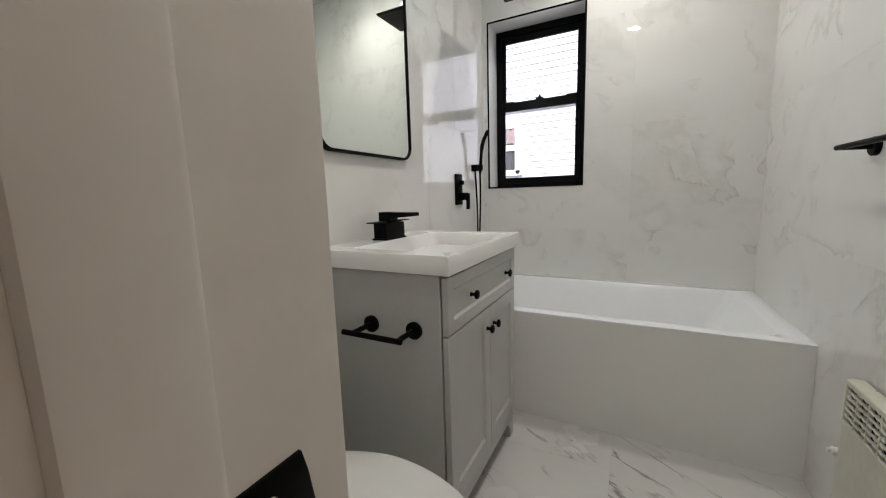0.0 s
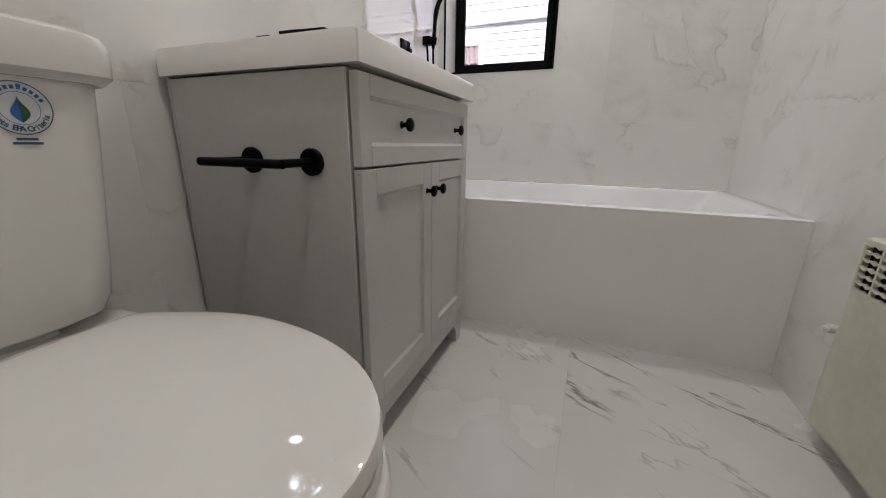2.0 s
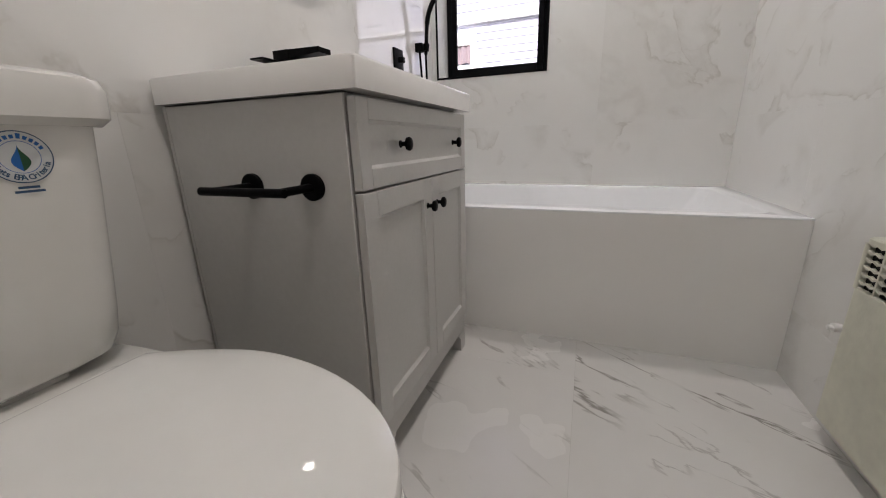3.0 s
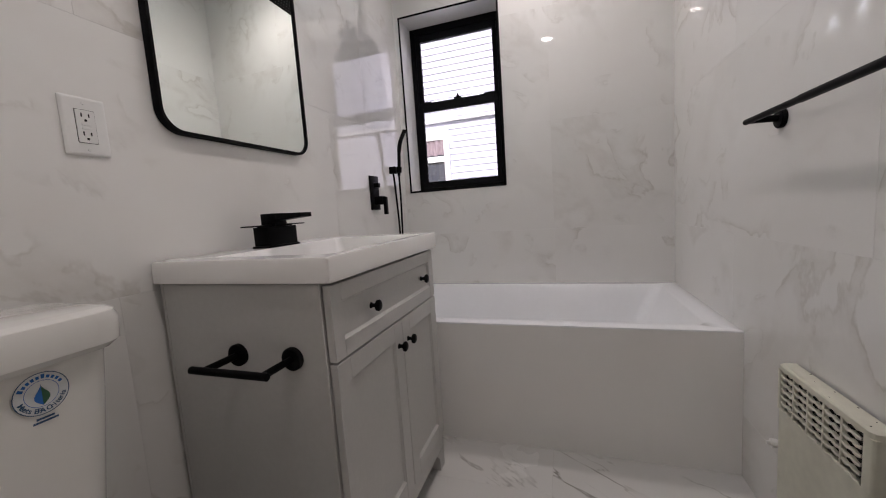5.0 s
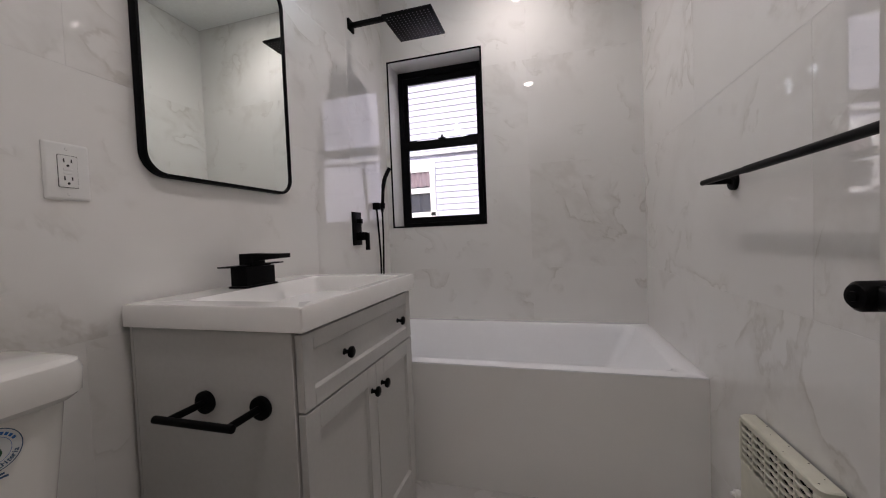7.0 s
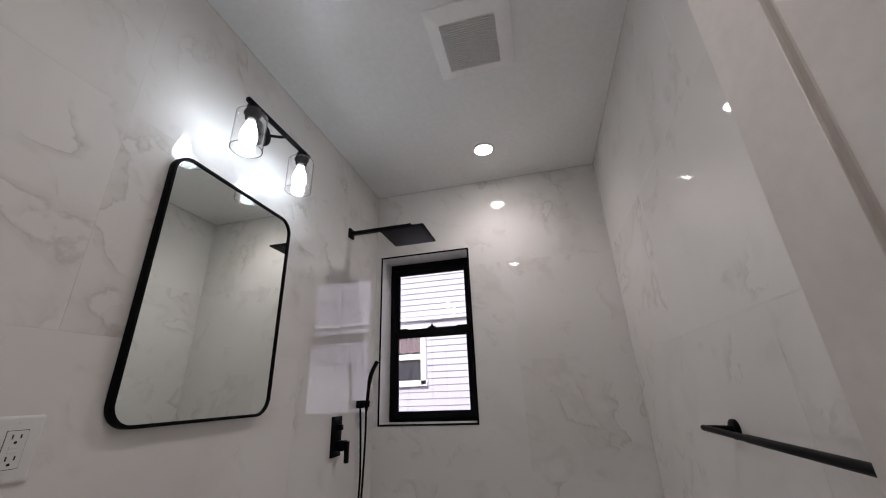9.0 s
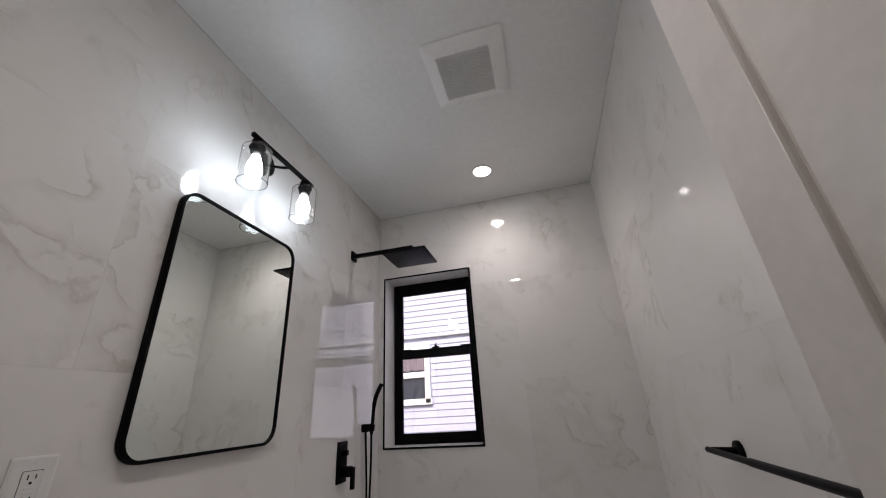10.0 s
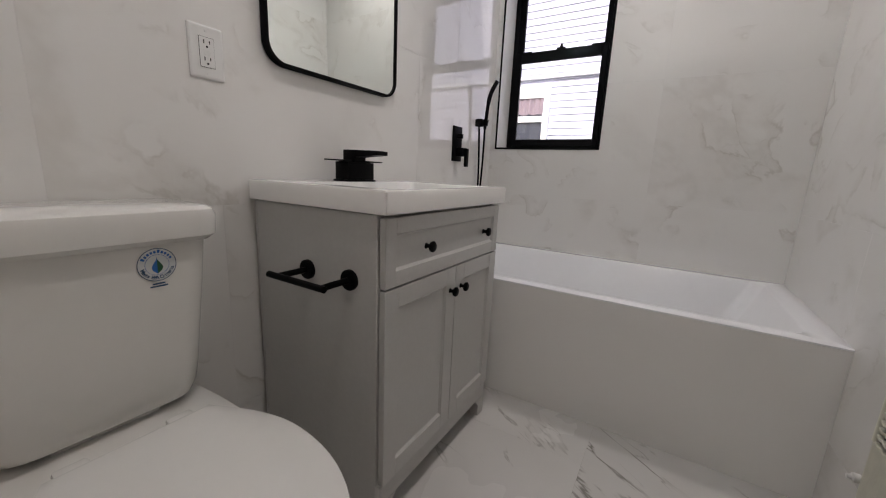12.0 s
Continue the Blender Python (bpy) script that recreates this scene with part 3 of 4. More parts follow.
bm = bmesh.new()
box(bm, 0.05, 0.19, TY - 0.08, TY + 0.08, 0.41, 0.450, 0.006)
loft(bm, [ring_at(0.62, 0.13, 0.125, 0.0, sq=4), ring_at(0.62, 0.13, 0.125, 0.02, sq=4), ring_at(0.60, 0.13, 0.108, 0.06, sq=4), ring_at(0.62, 0.12, 0.105, 0.17, sq=4),
          ring_at(0.67, 0.10, 0.122, 0.26, sq=4), ring_at(0.728, 0.05, 0.150, 0.33, sq=4), ring_at(0.760, 0.03, 0.175, 0.39, sq=5), ring_at(0.765, 0.03, 0.179, 0.415, sq=5),
          ring_at(0.761, 0.034, 0.175, 0.429, sq=5), ring_at(0.742, 0.045, 0.158, 0.434, sq=5)])
part("bowl", bm, CERAMIC, wc)


def lid_loop(grow, z, n=26):
    xs, xm, xf, h0, h1 = 0.318 - grow * 0.5, 0.500, 0.754 + grow, 0.114 + grow, 0.171 + grow
    side = []
    for i in range(n):
        t = i / (n - 1)
        if t < 0.4:
            u = t / 0.4
            side.append((xs + (xm - xs) * u, h0 + (h1 - h0) * math.sin(u * math.pi / 2)))
        else:
            u = (t - 0.4) / 0.6 * math.pi / 2
            side.append((xm + (xf - xm) * math.sin(u), h1 * max(math.cos(u), 0.0) ** 0.94))
    side[-1] = (xf, 0)
    return [Vector((x, TY - h, z)) for x, h in side] + [Vector((x, TY + h, z)) for x, h in side[-2::-1]]


bm = bmesh.new()
loft(bm, [lid_loop(-0.010, 0.4335), lid_loop(-0.010, 0.437), lid_loop(-0.0015, 0.4375), lid_loop(0.0, 0.439), lid_loop(0.0, 0.450), lid_loop(-0.0015, 0.4515), lid_loop(-0.011, 0.452)])
part("seat", bm, SEAT, wc, "white plastic seat ring")
bm = bmesh.new()
loft(bm, [lid_loop(-0.011, 0.4525), lid_loop(-0.011, 0.4560), lid_loop(-0.0015, 0.4565), lid_loop(0.0, 0.458), lid_loop(-0.0005, 0.474), lid_loop(-0.002, 0.4775), lid_loop(-0.006, 0.4790), lid_loop(-0.02, 0.4806), lid_loop(-0.045, 0.4826), lid_loop(-0.075, 0.4841), lid_loop(-0.10, 0.4848)])
part("seat_lid", bm, SEAT, wc, "closed glossy white lid")
for s in (-1, 1):
    part("hinge", box(bmesh.new(), 0.275, 0.320, TY + s * 0.075 - 0.022, TY + s * 0.075 + 0.022, 0.433, 0.462, 0.006), SEAT, wc)
bm = bmesh.new()
loft(bm, [rrect(0.040, 0.198, TY - 0.120, TY + 0.122, 0.045, 0.4435), rrect(0.029, 0.212, TY - 0.146, TY + 0.147, 0.05, 0.4535), rrect(0.024, 0.218, TY - 0.159, TY + 0.156, 0.05, 0.476), rrect(0.022, 0.222, TY - 0.165, TY + 0.160, 0.045, 0.52),
          rrect(0.020, 0.228, TY - 0.182, TY + 0.178, 0.040, 0.70), rrect(0.020, 0.230, TY - 0.186, TY + 0.186, 0.040, 0.785)])
tank = part("tank", bm, CERAMIC, wc)
bm = bmesh.new()
loft(bm, [rrect(0.016, 0.236, TY - 0.194, TY + 0.196, 0.045, 0.780), rrect(0.012, 0.246, TY - 0.202, TY + 0.206, 0.05, 0.790), rrect(0.012, 0.248, TY - 0.203, TY + 0.208, 0.05, 0.826),
          rrect(0.014, 0.244, TY - 0.200, TY + 0.204, 0.05, 0.840), rrect(0.022, 0.234, TY - 0.190, TY + 0.194, 0.045, 0.846)])
part("tank_lid", bm, CERAMIC, wc)
# printed round label on the tank, tilted with the tank's face
def tank_x(z):
    return 0.2284 + (z - 0.70) * 0.03


SY, SZ, SR = -1.901, 0.743, 0.031
sticker = part("label", bmesh.new(), STICKER, wc, "round blue and green paper label")


def disc(cy, cz, r0, r1, lift, n=40, a0=0, a1=360):
    bm = bmesh.new()
    k = int(n * (a1 - a0) / 360)
    ring = []
    for i in range(k + 1):
        t = radians(a0 + (a1 - a0) * i / k)
        ring.append([bm.verts.new((tank_x(cz + r * math.sin(t)) + lift, cy + r * math.cos(t), cz + r * math.sin(t))) for r in (max(r0, 1e-5), r1)])
    for p, q in zip(ring, ring[1:]):
        bm.faces.new((p[0], p[1], q[1], q[0]))
    return bm


def reset(ob, bm, mat):
    bmesh.ops.translate(bm, verts=bm.verts, vec=-ORIGIN[ob])
    ob.data = mesh_of(ob.name, bm, mat, False)


reset(sticker, disc(SY, SZ, 0, SR, 0.0008), STICKER)
part("label_ring", disc(SY, SZ, SR - 0.0012, SR, 0.0012), INK_NAVY, sticker, smooth=False)
part("label_ring", disc(SY, SZ, SR * 0.60, SR * 0.62, 0.0012), INK_BLUE, sticker, smooth=False)


def drop(green):
    bm = bmesh.new()
    pts = []
    for i in range(25):
        t = math.pi * i / 24
        w = math.sin(t) * (math.sin(t / 2) ** 1.5) * 0.0125
        pts.append((w, 0.016 - 0.033 * i / 24))
    poly = [(w if green else -w, z) for w, z in pts]
    bm.faces.new([bm.verts.new((tank_x(SZ + z) + 0.0012, SY + y, SZ + z)) for y, z in poly if True][:])
    return bm


part("drop", drop(False), INK_BLUE, sticker, "blue half of a water drop", smooth=False)
part("drop", drop(True), INK_GREEN, sticker, "green half of a water drop", smooth=False)


def letter(ch, size, y, z, turn, mat):
    cu = bpy.data.curves.new("letter", "FONT")
    cu.body, cu.size, cu.align_x, cu.align_y = ch, size, "CENTER", "CENTER"
    cu.extrude, cu.offset = 0.0, 0.00022
    tmp = new("letter", cu)
    bpy.context.view_layer.update()
    me = bpy.data.meshes.new_from_object(tmp.evaluated_get(bpy.context.evaluated_depsgraph_get()))
    bpy.data.objects.remove(tmp)
    me.transform(Matrix.Translation(Vector((tank_x(z) + 0.0014, y, z)) - ORIGIN[sticker]) @ Matrix(((0, 0, 1, 0), (1, 0, 0, 0), (0, 1, 0, 0), (0, 0, 0, 1))) @ pose(0, 0, 0, 0, 0, turn))
    me.materials.append(mat)
    ob = new("letter", me)
    ob.parent = sticker
    ORIGIN[ob] = ORIGIN[sticker]


words = "Meets EPA Criteria"
for i, ch in enumerate(words):
    if ch != " ":
        a = 200 + 140 * i / (len(words) - 1)
        letter(ch, 0.0092, SY + SR * 0.79 * math.cos(radians(a)), SZ + SR * 0.79 * math.sin(radians(a)), a + 90, INK_NAVY)
for i in range(10):
    a = 22 + 13.8 * i
    part("print_bar", disc(SY, SZ, SR * 0.70, SR * (0.90 if i in (4, 9) else 0.84), 0.0012, 240, a, a + 9.0), INK_BLUE, sticker, "short blue lettering bars", smooth=False)
for k, w in enumerate((0.010, 0.014)):
    z = SZ - SR - 0.005 - 0.005 * k
    bm = bmesh.new()
    bm.faces.new([bm.verts.new((tank_x(zz) + 0.001, SY + y, zz)) for y, zz in ((-w, z - 0.0015), (w, z - 0.0015), (w, z + 0.0015), (-w, z + 0.0015))])
    part("print_bar", bm, INK_NAVY, sticker, smooth=False)

# water supply valve under the tank
sv = thing("supply_valve", "black angle stop and hose behind the toilet", "valve", (0.03, TY + 0.05, 0.2))
SVY = -2.105
part("flange", lathe(bmesh.new(), (0.0, SVY, 0.20), (1, 0, 0), [(0, 0.028), (0.004, 0.027), (0.008, 0.014)]), BLACK, sv)
bm = rod(bmesh.new(), (0.006, SVY, 0.20), (0.085, SVY, 0.20), 0.011)
rod(bm, (0.07, SVY, 0.19), (0.07, SVY, 0.24), 0.010)
part("valve_body", bm, BLACK, sv)
part("valve_handle", lathe(bmesh.new(), (0.085, SVY, 0.20), (1, 0, 0), [(0, 0.008), (0.004, 0.018), (0.016, 0.018), (0.019, 0.012)], 16), BLACK, sv)
part("hose", tube(bmesh.new(), arc_pts([(0.07, SVY, 0.24), (0.075, SVY + 0.006, 0.29), (0.11, SVY - 0.004, 0.34), (0.125, SVY, 0.385)], 6), 0.0075, 10), BLACK, sv)
part("hose_nut", lathe(bmesh.new(), (0.125, SVY, 0.375), (0, 0, 1), [(0, 0.012), (0.004, 0.019), (0.034, 0.021), (0.038, 0.026), (0.056, 0.026)], 8), BLACK, sv, "black plastic fill nut")

# ---- mirror ----
MY0, MY1, MZ0, MZ1 = -1.522, -0.966, 1.206, 1.984
mir = thing("wall_mirror", "rounded rectangular wall mirror with thin black frame", "mirror", (0.0, -1.25, MZ0))


def wall_rr(grow, x, r=0.062):
    return to_wall(rrect(MY0 - grow, MY1 + grow, MZ0 - grow, MZ1 + grow, r + grow, 0, 10), x)


bm = bmesh.new()
loft(bm, [wall_rr(0, 0.003), wall_rr(0, 0.0235), wall_rr(-0.0012, 0.025), wall_rr(-0.0085, 0.025), wall_rr(-0.0095, 0.024), wall_rr(-0.0095, 0.017)], first=True, last=False)
part("mirror_frame", bm, BLACK, mir, "thin black metal frame")
part("mirror_glass", loft(bmesh.new(), [wall_rr(-0.009, 0.013), wall_rr(-0.009, 0.019)]), MIRROR, mir, "clear silvered glass", smooth=False)

# ---- wall light over the mirror ----
LY, LX, LZ = -1.24, 0.140, 2.240
wl = thing("wall_light", "black two-lamp wall light with clear glass shades, lit", "lamp", (0.0, LY, LZ))
part("wall_plate", lathe(bmesh.new(), (0.0, LY + 0.03, 2.290), (1, 0, 0), [(0, 0.055), (0.014, 0.055), (0.019, 0.05), (0.02, 0.01)], 32), BLACK, wl)
part("arm", tube(bmesh.new(), arc_pts([(0.018, LY + 0.03, 2.275), (0.06, LY + 0.03, 2.262), (0.11, LY + 0.03, LZ + 0.004), (LX, LY + 0.03, LZ)], 5), 0.006, 12), BLACK, wl)
part("bar", box(bmesh.new(), LX - 0.008, LX + 0.008, -1.425, -1.055, LZ - 0.008, LZ + 0.008, 0.0025), BLACK, wl)
for y in (LY - 0.152, LY + 0.136):
    h = part("lamp_holder", lathe(bmesh.new(), (LX, y, LZ - 0.006), (0, 0, -1), [(0, 0.012), (0.006, 0.022), (0.03, 0.022), (0.032, 0.028), (0.038, 0.029), (0.044, 0.024), (0.058, 0.022), (0.060, 0.016)]), BLACK, wl)
    g = part("glass_shade", lathe(bmesh.new(), (LX, y, LZ - 0.040), (0, 0, -1), [(0, 0.024), (0.003, 0.045), (0.010, 0.051), (0.150, 0.051), (0.150, 0.0485), (0.011, 0.0485), (0.005, 0.043), (0.003, 0.024)], 36, False, False), SHADE, h, "clear glass cylinder")
    g.visible_shadow = False
    part("bulb_neck", lathe(bmesh.new(), (LX, y, LZ - 0.064), (0, 0, -1), [(0, 0.014), (0.012, 0.0145), (0.014, 0.015)]), PLASTIC, h)
    part("bulb", lathe(bmesh.new(), (LX, y, LZ - 0.078), (0, 0, -1), [(0, 0.015), (0.012, 0.017), (0.035, 0.025), (0.058, 0.029), (0.075, 0.027), (0.088, 0.018), (0.093, 0.006)], 24), LIT_BULB, h, "lit cool white bulb")

# ---- outlet ----
ol = thing("wall_outlet", "white double electrical outlet with screwed plate", "outlet", (0.0, -1.67, 1.19))
OY, OZ = -1.668, 1.190
loops = []
for x, g in ((0.0, 0.0), (0.003, 0.0), (0.0055, -0.003), (0.006, -0.006)):
    loops.append(to_wall(rrect(OY - 0.040 - g, OY + 0.040 + g, OZ - 0.0605 - g, OZ + 0.0605 + g, 0.004, 0), x))
part("cover_plate", loft(bmesh.new(), loops, False), PLASTIC, ol)
ins = part("socket_insert", loft(bmesh.new(), [to_wall(rrect(OY - 0.0165, OY + 0.0165, OZ - 0.0335, OZ + 0.0335, 0.002, 0), x) for x in (0.0045, 0.0075)], False), PLASTIC, ol)
# near-black sheet colours in the shade round the insert
part("insert_gap", loft(bmesh.new(), [to_wall(rrect(OY - 0.0175, OY + 0.0175, OZ - 0.0345, OZ + 0.0345, 0.002, 0), x) for x in (0.004, 0.0062)], False), DARK, ol)
# slots and holes are raised near-black pieces, their shade set by colour
for z in (OZ + 0.019, OZ - 0.019):
    for y, hgt in ((-0.0065, 0.0042), (0.0065, 0.0036)):
        part("slot", box(bmesh.new(), 0.007, 0.0078, OY + y - 0.0012, OY + y + 0.0012, z + 0.004 - hgt, z + 0.004 + hgt), DARK, ins, smooth=False)
    part("earth_hole", lathe(bmesh.new(), (0.007, OY, z - 0.0065), (1, 0, 0), [(0, 0.0026), (0.0008, 0.0026)], 12), DARK, ins)
for z in (0.004, -0.004):
    part("test_button", box(bmesh.new(), 0.007, 0.0083, OY - 0.008, OY + 0.008, OZ + z - 0.0022, OZ + z + 0.0022, 0.0004, 1), PLASTIC, ins)
for z in (0.048, -0.048):
    part("screw", lathe(bmesh.new(), (0.006, OY, OZ + z), (1, 0, 0), [(0, 0.0032), (0.0008, 0.0028)], 12), PLASTIC, ol)

# ---- shower ----
sh = thing("rain_shower", "matt black square rain shower head on wall arm", "shower head", (0.0, -0.397, 2.169))
AY, AZ = -0.397, 2.169
part("wall_flange", box(bmesh.new(), 0.0, 0.012, AY - 0.029, AY + 0.029, AZ - 0.029, AZ + 0.029, 0.002), BLACK, sh)
part("arm", box(bmesh.new(), 0.010, 0.385, AY - 0.013, AY + 0.013, AZ - 0.010, AZ + 0.010, 0.002), BLACK, sh)
part("ball_joint", lathe(bmesh.new(), (0.368, AY, AZ - 0.008), (0, 0, -1), [(0, 0.013), (0.012, 0.013), (0.020, 0.017), (0.038, 0.017), (0.052, 0.022)], 20), BLACK, sh)
HX, HZ, HS = 0.368, 2.102, 0.127
hd = part("head_plate", box(bmesh.new(), HX - HS, HX + HS, AY - HS, AY + HS, HZ, HZ + 0.010, 0.0025), BLACK, sh)
bm = bmesh.new()
for i in range(12):
    for j in range(12):
        lathe(bm, (HX - 0.105 + 0.0191 * i, AY - 0.105 + 0.0191 * j, HZ + 0.0005), (0, 0, -1), [(0, 0.0034), (0.0022, 0.0026)], 6)
tagged(part("nozzle", bm, material("grey silicone", (0.14, 0.14, 0.145), 0.5), hd, "rows of small grey rubber nozzles"), kind="stuff")

vl = thing("shower_valve", "matt black square shower valve plate with lever", "shower valve", (0.0, -0.43, 1.08))
part("plate", box(bmesh.new(), 0.0, 0.010, -0.474, -0.386, 0.992, 1.170, 0.002), BLACK, vl)
bm = box(bmesh.new(), 0.010, 0.052, -0.444, -0.402, 1.018, 1.062, 0.002)
part("valve_stem", bm, BLACK, vl)
part("lever", box(bmesh.new(), 0.052, 0.068, -0.432, -0.408, 0.965, 1.058, 0.002), BLACK, vl)
part("diverter_knob", box(bmesh.new(), 0.010, 0.036, -0.442, -0.418, 1.108, 1.132, 0.002), BLACK, vl)

hs = thing("hand_shower", "matt black hand shower on wall bracket with hose", "hand shower", (0.0, -0.20, 1.2))
part("bracket", box(bmesh.new(), 0.0, 0.040, -0.226, -0.184, 1.196, 1.236, 0.003), BLACK, hs)
part("holder", lathe(bmesh.new(), (0.050, -0.195, 1.200), (0.06, 0.03, 1), [(0, 0.014), (0.03, 0.016), (0.034, 0.015)], 20), BLACK, hs)
part("wand", tube(bmesh.new(), arc_pts([(0.048, -0.196, 1.182), (0.052, -0.193, 1.24), (0.058, -0.188, 1.33), (0.068, -0.178, 1.385), (0.090, -0.160, 1.442)], 6),
                  [0.009] * 6 + [0.010] * 6 + [0.0125] * 12 + [0.0125], 16, 0.95), BLACK, hs)
part("hose", tube(bmesh.new(), arc_pts([(0.048, -0.196, 1.185), (0.048, -0.195, 1.05), (0.044, -0.198, 0.88), (0.040, -0.207, 0.72), (0.036, -0.215, 0.675), (0.030, -0.215, 0.72), (0.031, -0.206, 0.88), (0.030, -0.215, 1.05), (0.026, -0.222, 1.185), (0.022, -0.222, 1.20)], 8), 0.0055, 10), BLACK, hs, "black flexible hose hanging in a loop")

# ---- towel bar ----
tb = thing("towel_bar", "matt black round towel bar on white tile", "towel bar", (W, -1.28, 1.141))
BX, BZ, B0, B1 = W - 0.070, 1.146, -0.958, -1.60
for y in (-0.985, -1.575):
    part("rose", lathe(bmesh.new(), (W, y, BZ - 0.003), (-1, 0, 0), [(0, 0.0255), (0.009, 0.0255), (0.0115, 0.023), (0.012, 0.008)]), BLACK, tb)
    part("post", rod(bmesh.new(), (W - 0.010, y, BZ - 0.002), (BX, y, BZ), 0.0088), BLACK, tb)
part("bar", rod(bmesh.new(), (BX, B0, BZ), (BX, -1.215, BZ), 0.0076), BLACK, tb)
part("sleeve", rod(bmesh.new(), (BX, -1.205, BZ), (BX, B1, BZ), 0.0088), BLACK, tb)

# ---- wall heater ----
GX, G0, G1, GZ, GL = W - 0.043, -1.394, -1.085, 0.523, 0.405
ht = thing("wall_heater", "cream enamelled convector heater with louvred grille", "heater", (W - 0.04, -1.28, 0.06))
bm = bmesh.new()
loft(bm, [rrect(GX, W + 0.03, G0, G1, 0.016, 0.06), rrect(GX, W + 0.03, G0, G1, 0.016, GL)])
bmesh.ops.bisect_plane(bm, geom=bm.verts[:] + bm.edges[:] + bm.faces[:], plane_co=(W - 0.006, 0, 0), plane_no=(1, 0, 0), clear_outer=True)
part("lower_case", bm, CREAM, ht)
bm = bmesh.new()
loft(bm, [rrect(GX, W + 0.03, G0, G1, 0.016, GZ - 0.014), rrect(GX, W + 0.03, G0, G1, 0.016, GZ - 0.003), rrect(GX + 0.003, W + 0.03, G0 + 0.003, G1 - 0.003, 0.016, GZ)])
bmesh.ops.bisect_plane(bm, geom=bm.verts[:] + bm.edges[:] + bm.faces[:], plane_co=(W - 0.006, 0, 0), plane_no=(1, 0, 0), clear_outer=True)
part("case_top", bm, CREAM, ht)
for y0, y1 in ((G0, G0 + 0.028), (G1 - 0.014, G1)):
    bm = bmesh.new()
    loft(bm, [rrect(GX, W + 0.03, y0, y1, 0.006, z) for z in (GL, GZ - 0.014)])
    bmesh.ops.bisect_plane(bm, geom=bm.verts[:] + bm.edges[:] + bm.faces[:], plane_co=(W - 0.006, 0, 0), plane_no=(1, 0, 0), clear_outer=True)
    part("case_side", bm, CREAM, ht)
# near-black box puts the shade behind the louvres into colour
part("shade_fill", box(bmesh.new(), GX + 0.013, W - 0.004, G0 + 0.03, G1 - 0.015, GL + 0.001, GZ - 0.015), DARK, ht)
# near-black strip painted in for the shade between casing and wall
part("gap_shade", box(bmesh.new(), W - 0.007, W - 0.0005, G0 + 0.004, G1 - 0.004, 0.07, GZ - 0.006), DARK, ht, "dark strip for the shade behind the casing", smooth=False)
for x, y, r in ((0.012, -1.368, 0.0022), (0.030, -1.352, 0.0016), (0.034, -1.300, 0.0024), (0.010, -1.262, 0.0014), (0.033, -1.236, 0.0020), (0.022, -1.190, 0.0012), (0.035, -1.150, 0.0026)):
    part("paint_chip", lathe(bmesh.new(), (GX + x - 0.001, y, GZ - 0.0005), (0, 0, 1), [(0, r), (0.0008, r * 0.8)], 7), DARK, ht)
cols, rows = 5, 6
ga, gb = G0 + 0.028, G1 - 0.014
dy, dz = (gb - ga) / cols, (GZ - 0.014 - GL) / rows
for i in range(cols - 1):
    y = ga + dy * (i + 1)
    part("mullion", box(bmesh.new(), GX + 0.0005, GX + 0.010, y - 0.003, y + 0.003, GL, GZ - 0.014, 0.0008, 1), CREAM, ht)
for k in range(rows + 1):
    for i in range(cols):
        y0, y1 = ga + dy * i + 0.002, ga + dy * (i + 1) - 0.002
        z = GL + dz * k
        bm = bmesh.new()
        prof = []
        for s in range(9):
            t = s / 8
            prof.append((y0 + (y1 - y0) * t, z + 0.0020 * math.cos(t * 4 * math.pi)))
        lo = [bm.verts.new((GX + 0.001, y, q - 0.0026)) for y, q in prof]
        hi = [bm.verts.new((GX + 0.001, y, q + 0.0026)) for y, q in prof]
        lb = [bm.verts.new((GX + 0.008, y, q - 0.0010)) for y, q in prof]
        hb = [bm.verts.new((GX + 0.008, y, q + 0.0030)) for y, q in prof]
        for s in range(8):
            for p, q in ((lo, hi), (hi, hb), (hb, lb), (lb, lo)):
                bm.faces.new((p[s], p[s + 1], q[s + 1], q[s]))
        part("louvre", bm, CREAM, ht)
pipe = thing("heater_valve", "small white pipe stub beside the heater", "valve", (W, -1.07, 0.289))
bm = rod(bmesh.new(), (W, -1.062, 0.289), (W - 0.030, -1.062, 0.289), 0.009)
part("pipe", bm, PLASTIC, pipe)
bm = lathe(bmesh.new(), (W - 0.030, -1.062, 0.289), (-1, 0, 0), [(0, 0.011), (0.012, 0.011), (0.014, 0.006), (0.022, 0.005)], 16)
part("bleed_cap", bm, PLASTIC, pipe, "small white cap")

# ---- ceiling fittings ----
vent = thing("exhaust_fan", "white square ceiling exhaust fan grille", "exhaust fan", (0.9, -1.125, CEIL))
FX0, FX1, FY0, FY1 = 0.735, 1.065, -1.295, -0.952
gx0, gx1, gy0, gy1 = 0.785, 1.005, -1.230, -1.000
CZ = CEIL
bm = bmesh.new()
loft(bm, [rrect(FX0, FX1, FY0, FY1, 0.012, CZ), rrect(FX0, FX1, FY0, FY1, 0.012, CZ - 0.007), rrect(FX0 + 0.02, FX1 - 0.02, FY0 + 0.02, FY1 - 0.02, 0.01, CZ - 0.017),
          rrect(gx0, gx1, gy0, gy1, 0.003, CZ - 0.019), rrect(gx0, gx1, gy0, gy1, 0.003, CZ - 0.006)], False, False)
part("grille_frame", bm, VENT_WHITE, vent)
